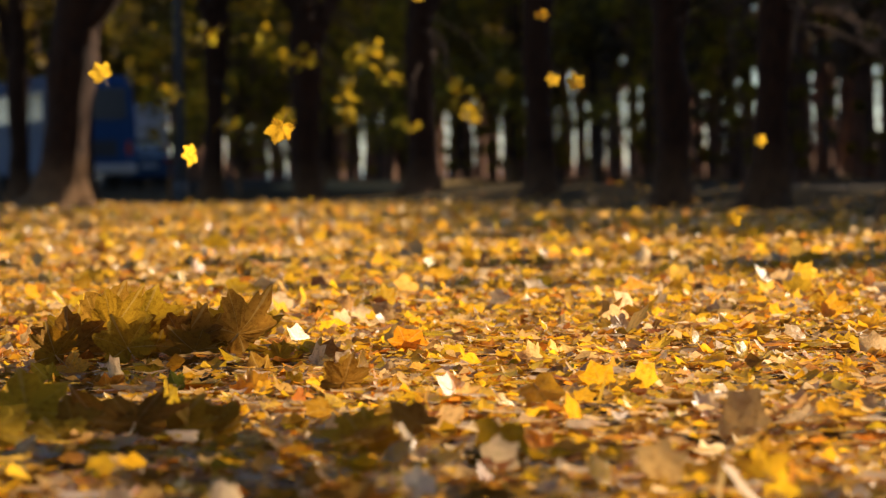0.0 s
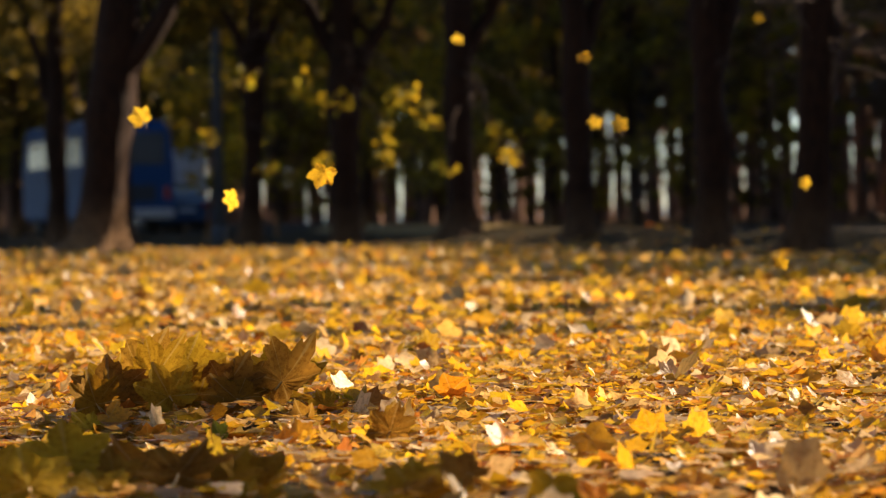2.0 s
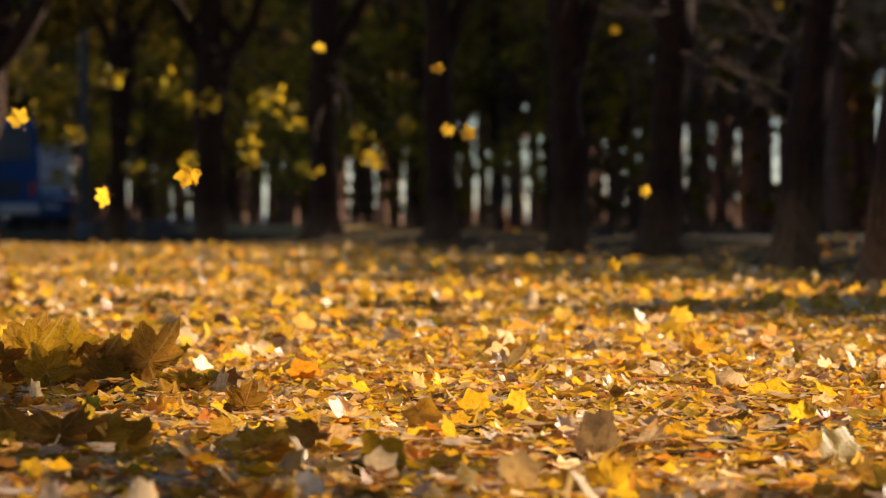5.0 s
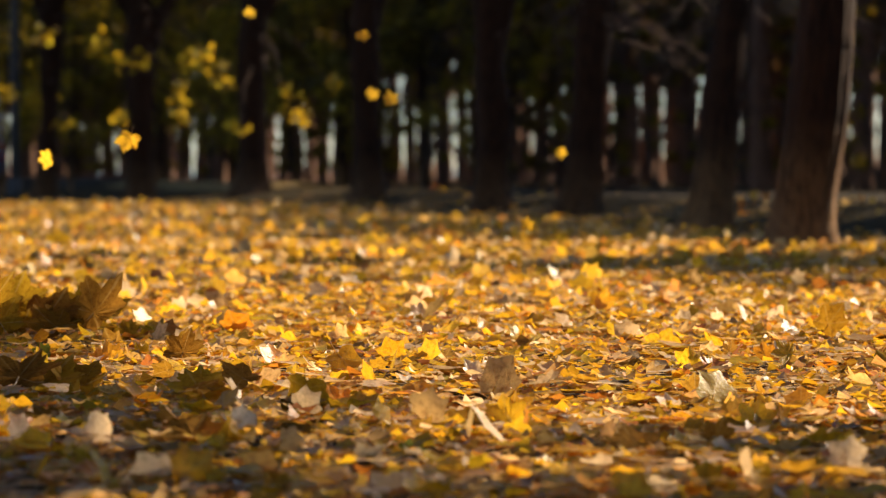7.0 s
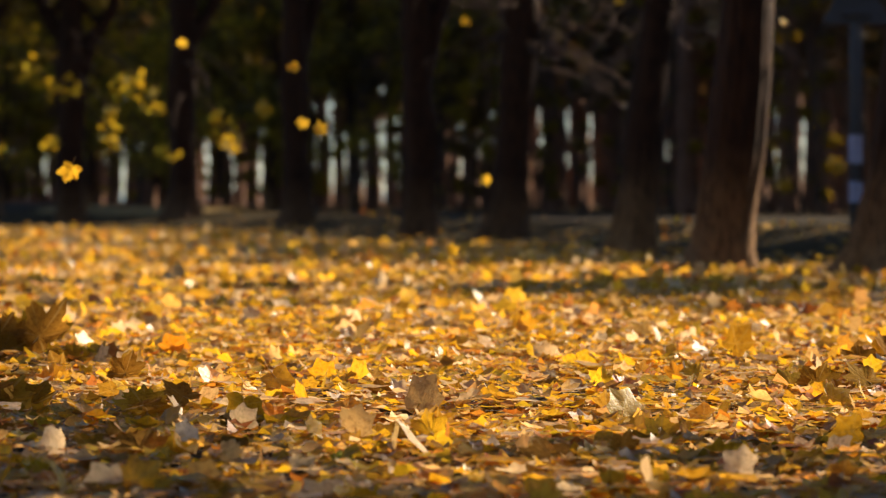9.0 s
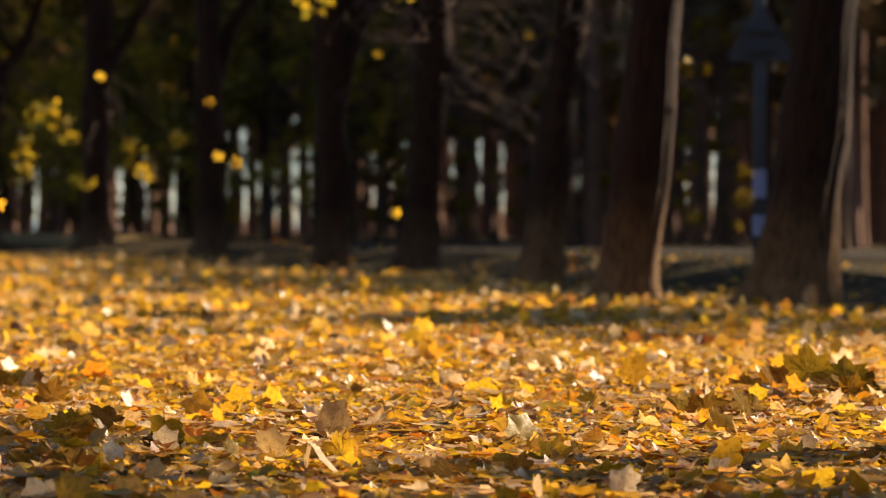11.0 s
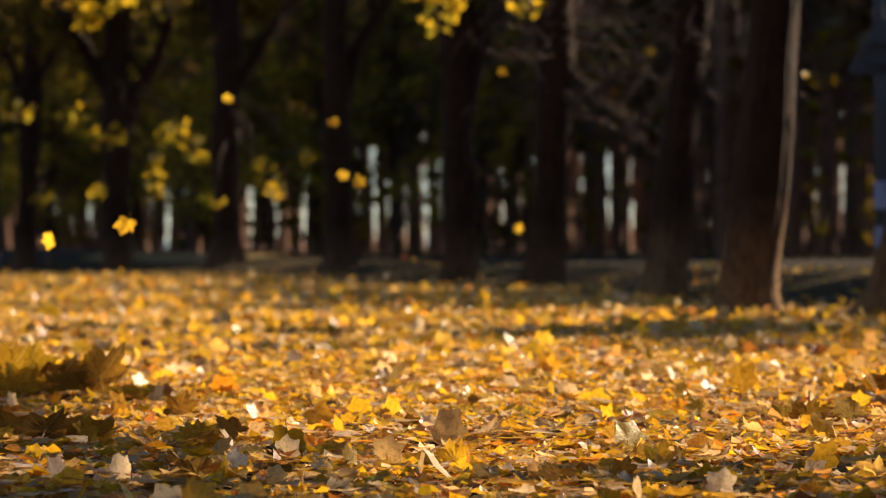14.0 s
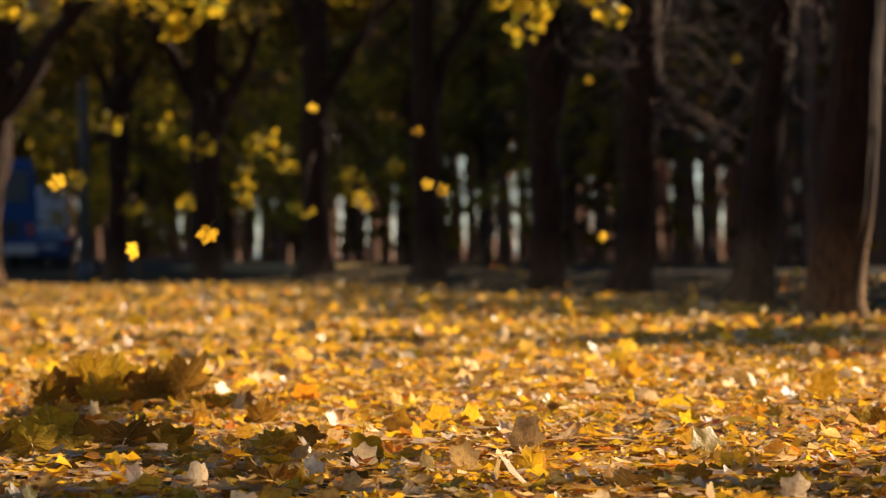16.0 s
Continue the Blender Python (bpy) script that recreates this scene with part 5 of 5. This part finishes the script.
hero_leaf("brown", -0.09, 5.71, 0.080, 15, 10, 0)
hero_leaf("olive", 0.06, 5.64, 0.085, 14, -20, 0)
hero_leaf("olive", 0.44, 5.71, 0.086, 18, 30, 0)
hero_leaf("olive", 0.63, 5.69, 0.085, 20, -40, 0)
hero_leaf("olive", -0.19, 5.19, 0.069, 18, 0, 0)
hero_leaf("olive", -0.34, 5.03, 0.071, 20, 30, 0)
hero_leaf("olive", -1.12, 7.10, 0.085, 62, 0, 0)
hero_leaf("olive", -0.98, 6.67, 0.084, 22, 20, 0)
hero_leaf("brown", -0.99, 6.10, 0.077, 24, -40, 0)
hero_leaf("brown", -0.80, 6.06, 0.084, 26, 30, 0)
hero_leaf("olive", -0.81, 6.63, 0.059, 20, 60, 0)
hero_leaf("pale", -1.58, 9.73, 0.074, 22, 0, 0)
hero_leaf("pale", -1.89, 11.91, 0.090, 30, 10, 0)
hero_leaf("yellow", -2.04, 12.37, 0.063, 40, 0, 0)

# heaps of large olive and brown leaves
for hx, hy, sx, sy, count, scale in ((-1.25, 9.0, 0.26, 0.30, 19, 1.65), (-1.12, 6.9, 0.22, 0.42, 15, 1.35), (-0.55, 6.7, 0.14, 0.2, 4, 1.1), (1.2, 8.3, 0.16, 0.2, 12, 1.1)):
    for _ in range(count):
        u, v = np.clip(rng.normal(0, 0.6, 2), -1.2, 1.2)
        hero_leaf(str(rng.choice(["olive", "olive", "brown"])), round(hx + sx * u, 3), round(hy + sy * v, 3), scale * rng.uniform(0.09, 0.15), rng.uniform(14, 62 if hy > 8 else 38), rng.uniform(-60, 60), 0.04 * math.exp(-u * u - v * v) * rng.uniform(0, 1))

# loose leaves over the nearest part of the path
for _ in range(125):
    y = rng.uniform(4.4, 12.5)
    x = y * math.tan(rng.uniform(*VIEW))
    tone = rng.choice(["yellow", "yellow", "orange", "brown", "olive", "pale", "pale", "red"], p=[0.21, 0.14, 0.17, 0.16, 0.18, 0.06, 0.04, 0.04])
    tilt = abs(rng.normal(8, 10)) if rng.uniform() > 0.14 or tone == "pale" else rng.uniform(35, 80)
    z = float(rise(x, y)) + 0.02 + 0.7 * float(drifts(np.array(x), np.array(y)))
    how = "standing on edge in the litter" if tilt > 60 else "tipped up on the litter" if tilt > 30 else "lying flat on the litter"
    lay_leaf(str(tone), x, y, z, rng.uniform(0.05, 0.11), tilt, rng.uniform(0, 360), rng.uniform(0, 360), f"{WORDS[str(tone)]} {how}", "fallen maple leaves")


# leaves caught in the air on their way down
def falling_leaf(x, y, z, size, tilt, axis, spin, tone="yellow"):
    ob = lay_leaf(tone, x, y, z, size, tilt, axis, spin, f"{WORDS[tone]} drifting down through the air", "falling leaves")
    ob.name = "falling_leaf"


falling_leaf(-0.5, 14.0, 0.72, 0.09, 70, 10, 20)
falling_leaf(-1.14, 10.5, 0.53, 0.10, 84, 5, 160)
falling_leaf(-0.7, 16.0, 1.05, 0.09, 50, 0, 200)
falling_leaf(-1.58, 12.0, 0.48, 0.09, 80, 150, 50)
falling_leaf(-0.69, 17.0, 0.81, 0.08, 80, 5, 160)
falling_leaf(0.03, 13.0, 0.25, 0.07, 80, 20, 10)
falling_leaf(1.95, 20.0, 1.44, 0.08, 60, 30, 60)
falling_leaf(-2.01, 13.0, 0.75, 0.10, 80, 0, 30)
falling_leaf(0.2, 17.0, 0.53, 0.08, 85, 10, 200)
falling_leaf(-1.51, 20.0, 1.32, 0.09, 75, 0, 300)

# the same litter over the rest of the path, beside and behind the open view
wide = np.random.default_rng(77)
n = 34000
x, y = wide.uniform(-15, 9, n), wide.uniform(-9, 30, n)
bearings = np.arctan2(x, y)
keep = (past_row(x, y) < -0.4) & ((bearings < VIEW[0]) | (bearings > VIEW[1]) | (np.hypot(x, y) < 3.6)) & (wide.uniform(0, 1, n) < 0.85)
x, y = x[keep], y[keep]
n = len(x)
spots = np.stack([x, y, rise(x, y) + 0.008 + drifts(x, y) * wide.uniform(0.3, 1.0, n)], 1)
stuff("leaf_litter", scattered(far_leaves, wide, spots, wide.uniform(0.11, 0.17, n), wide.uniform(0, 6.28, n), np.abs(wide.normal(0.05, 0.18, n)), wide.uniform(0, 6.28, n)), carpet_mat, "loose yellow and brown maple leaves over the open path", "leaves")
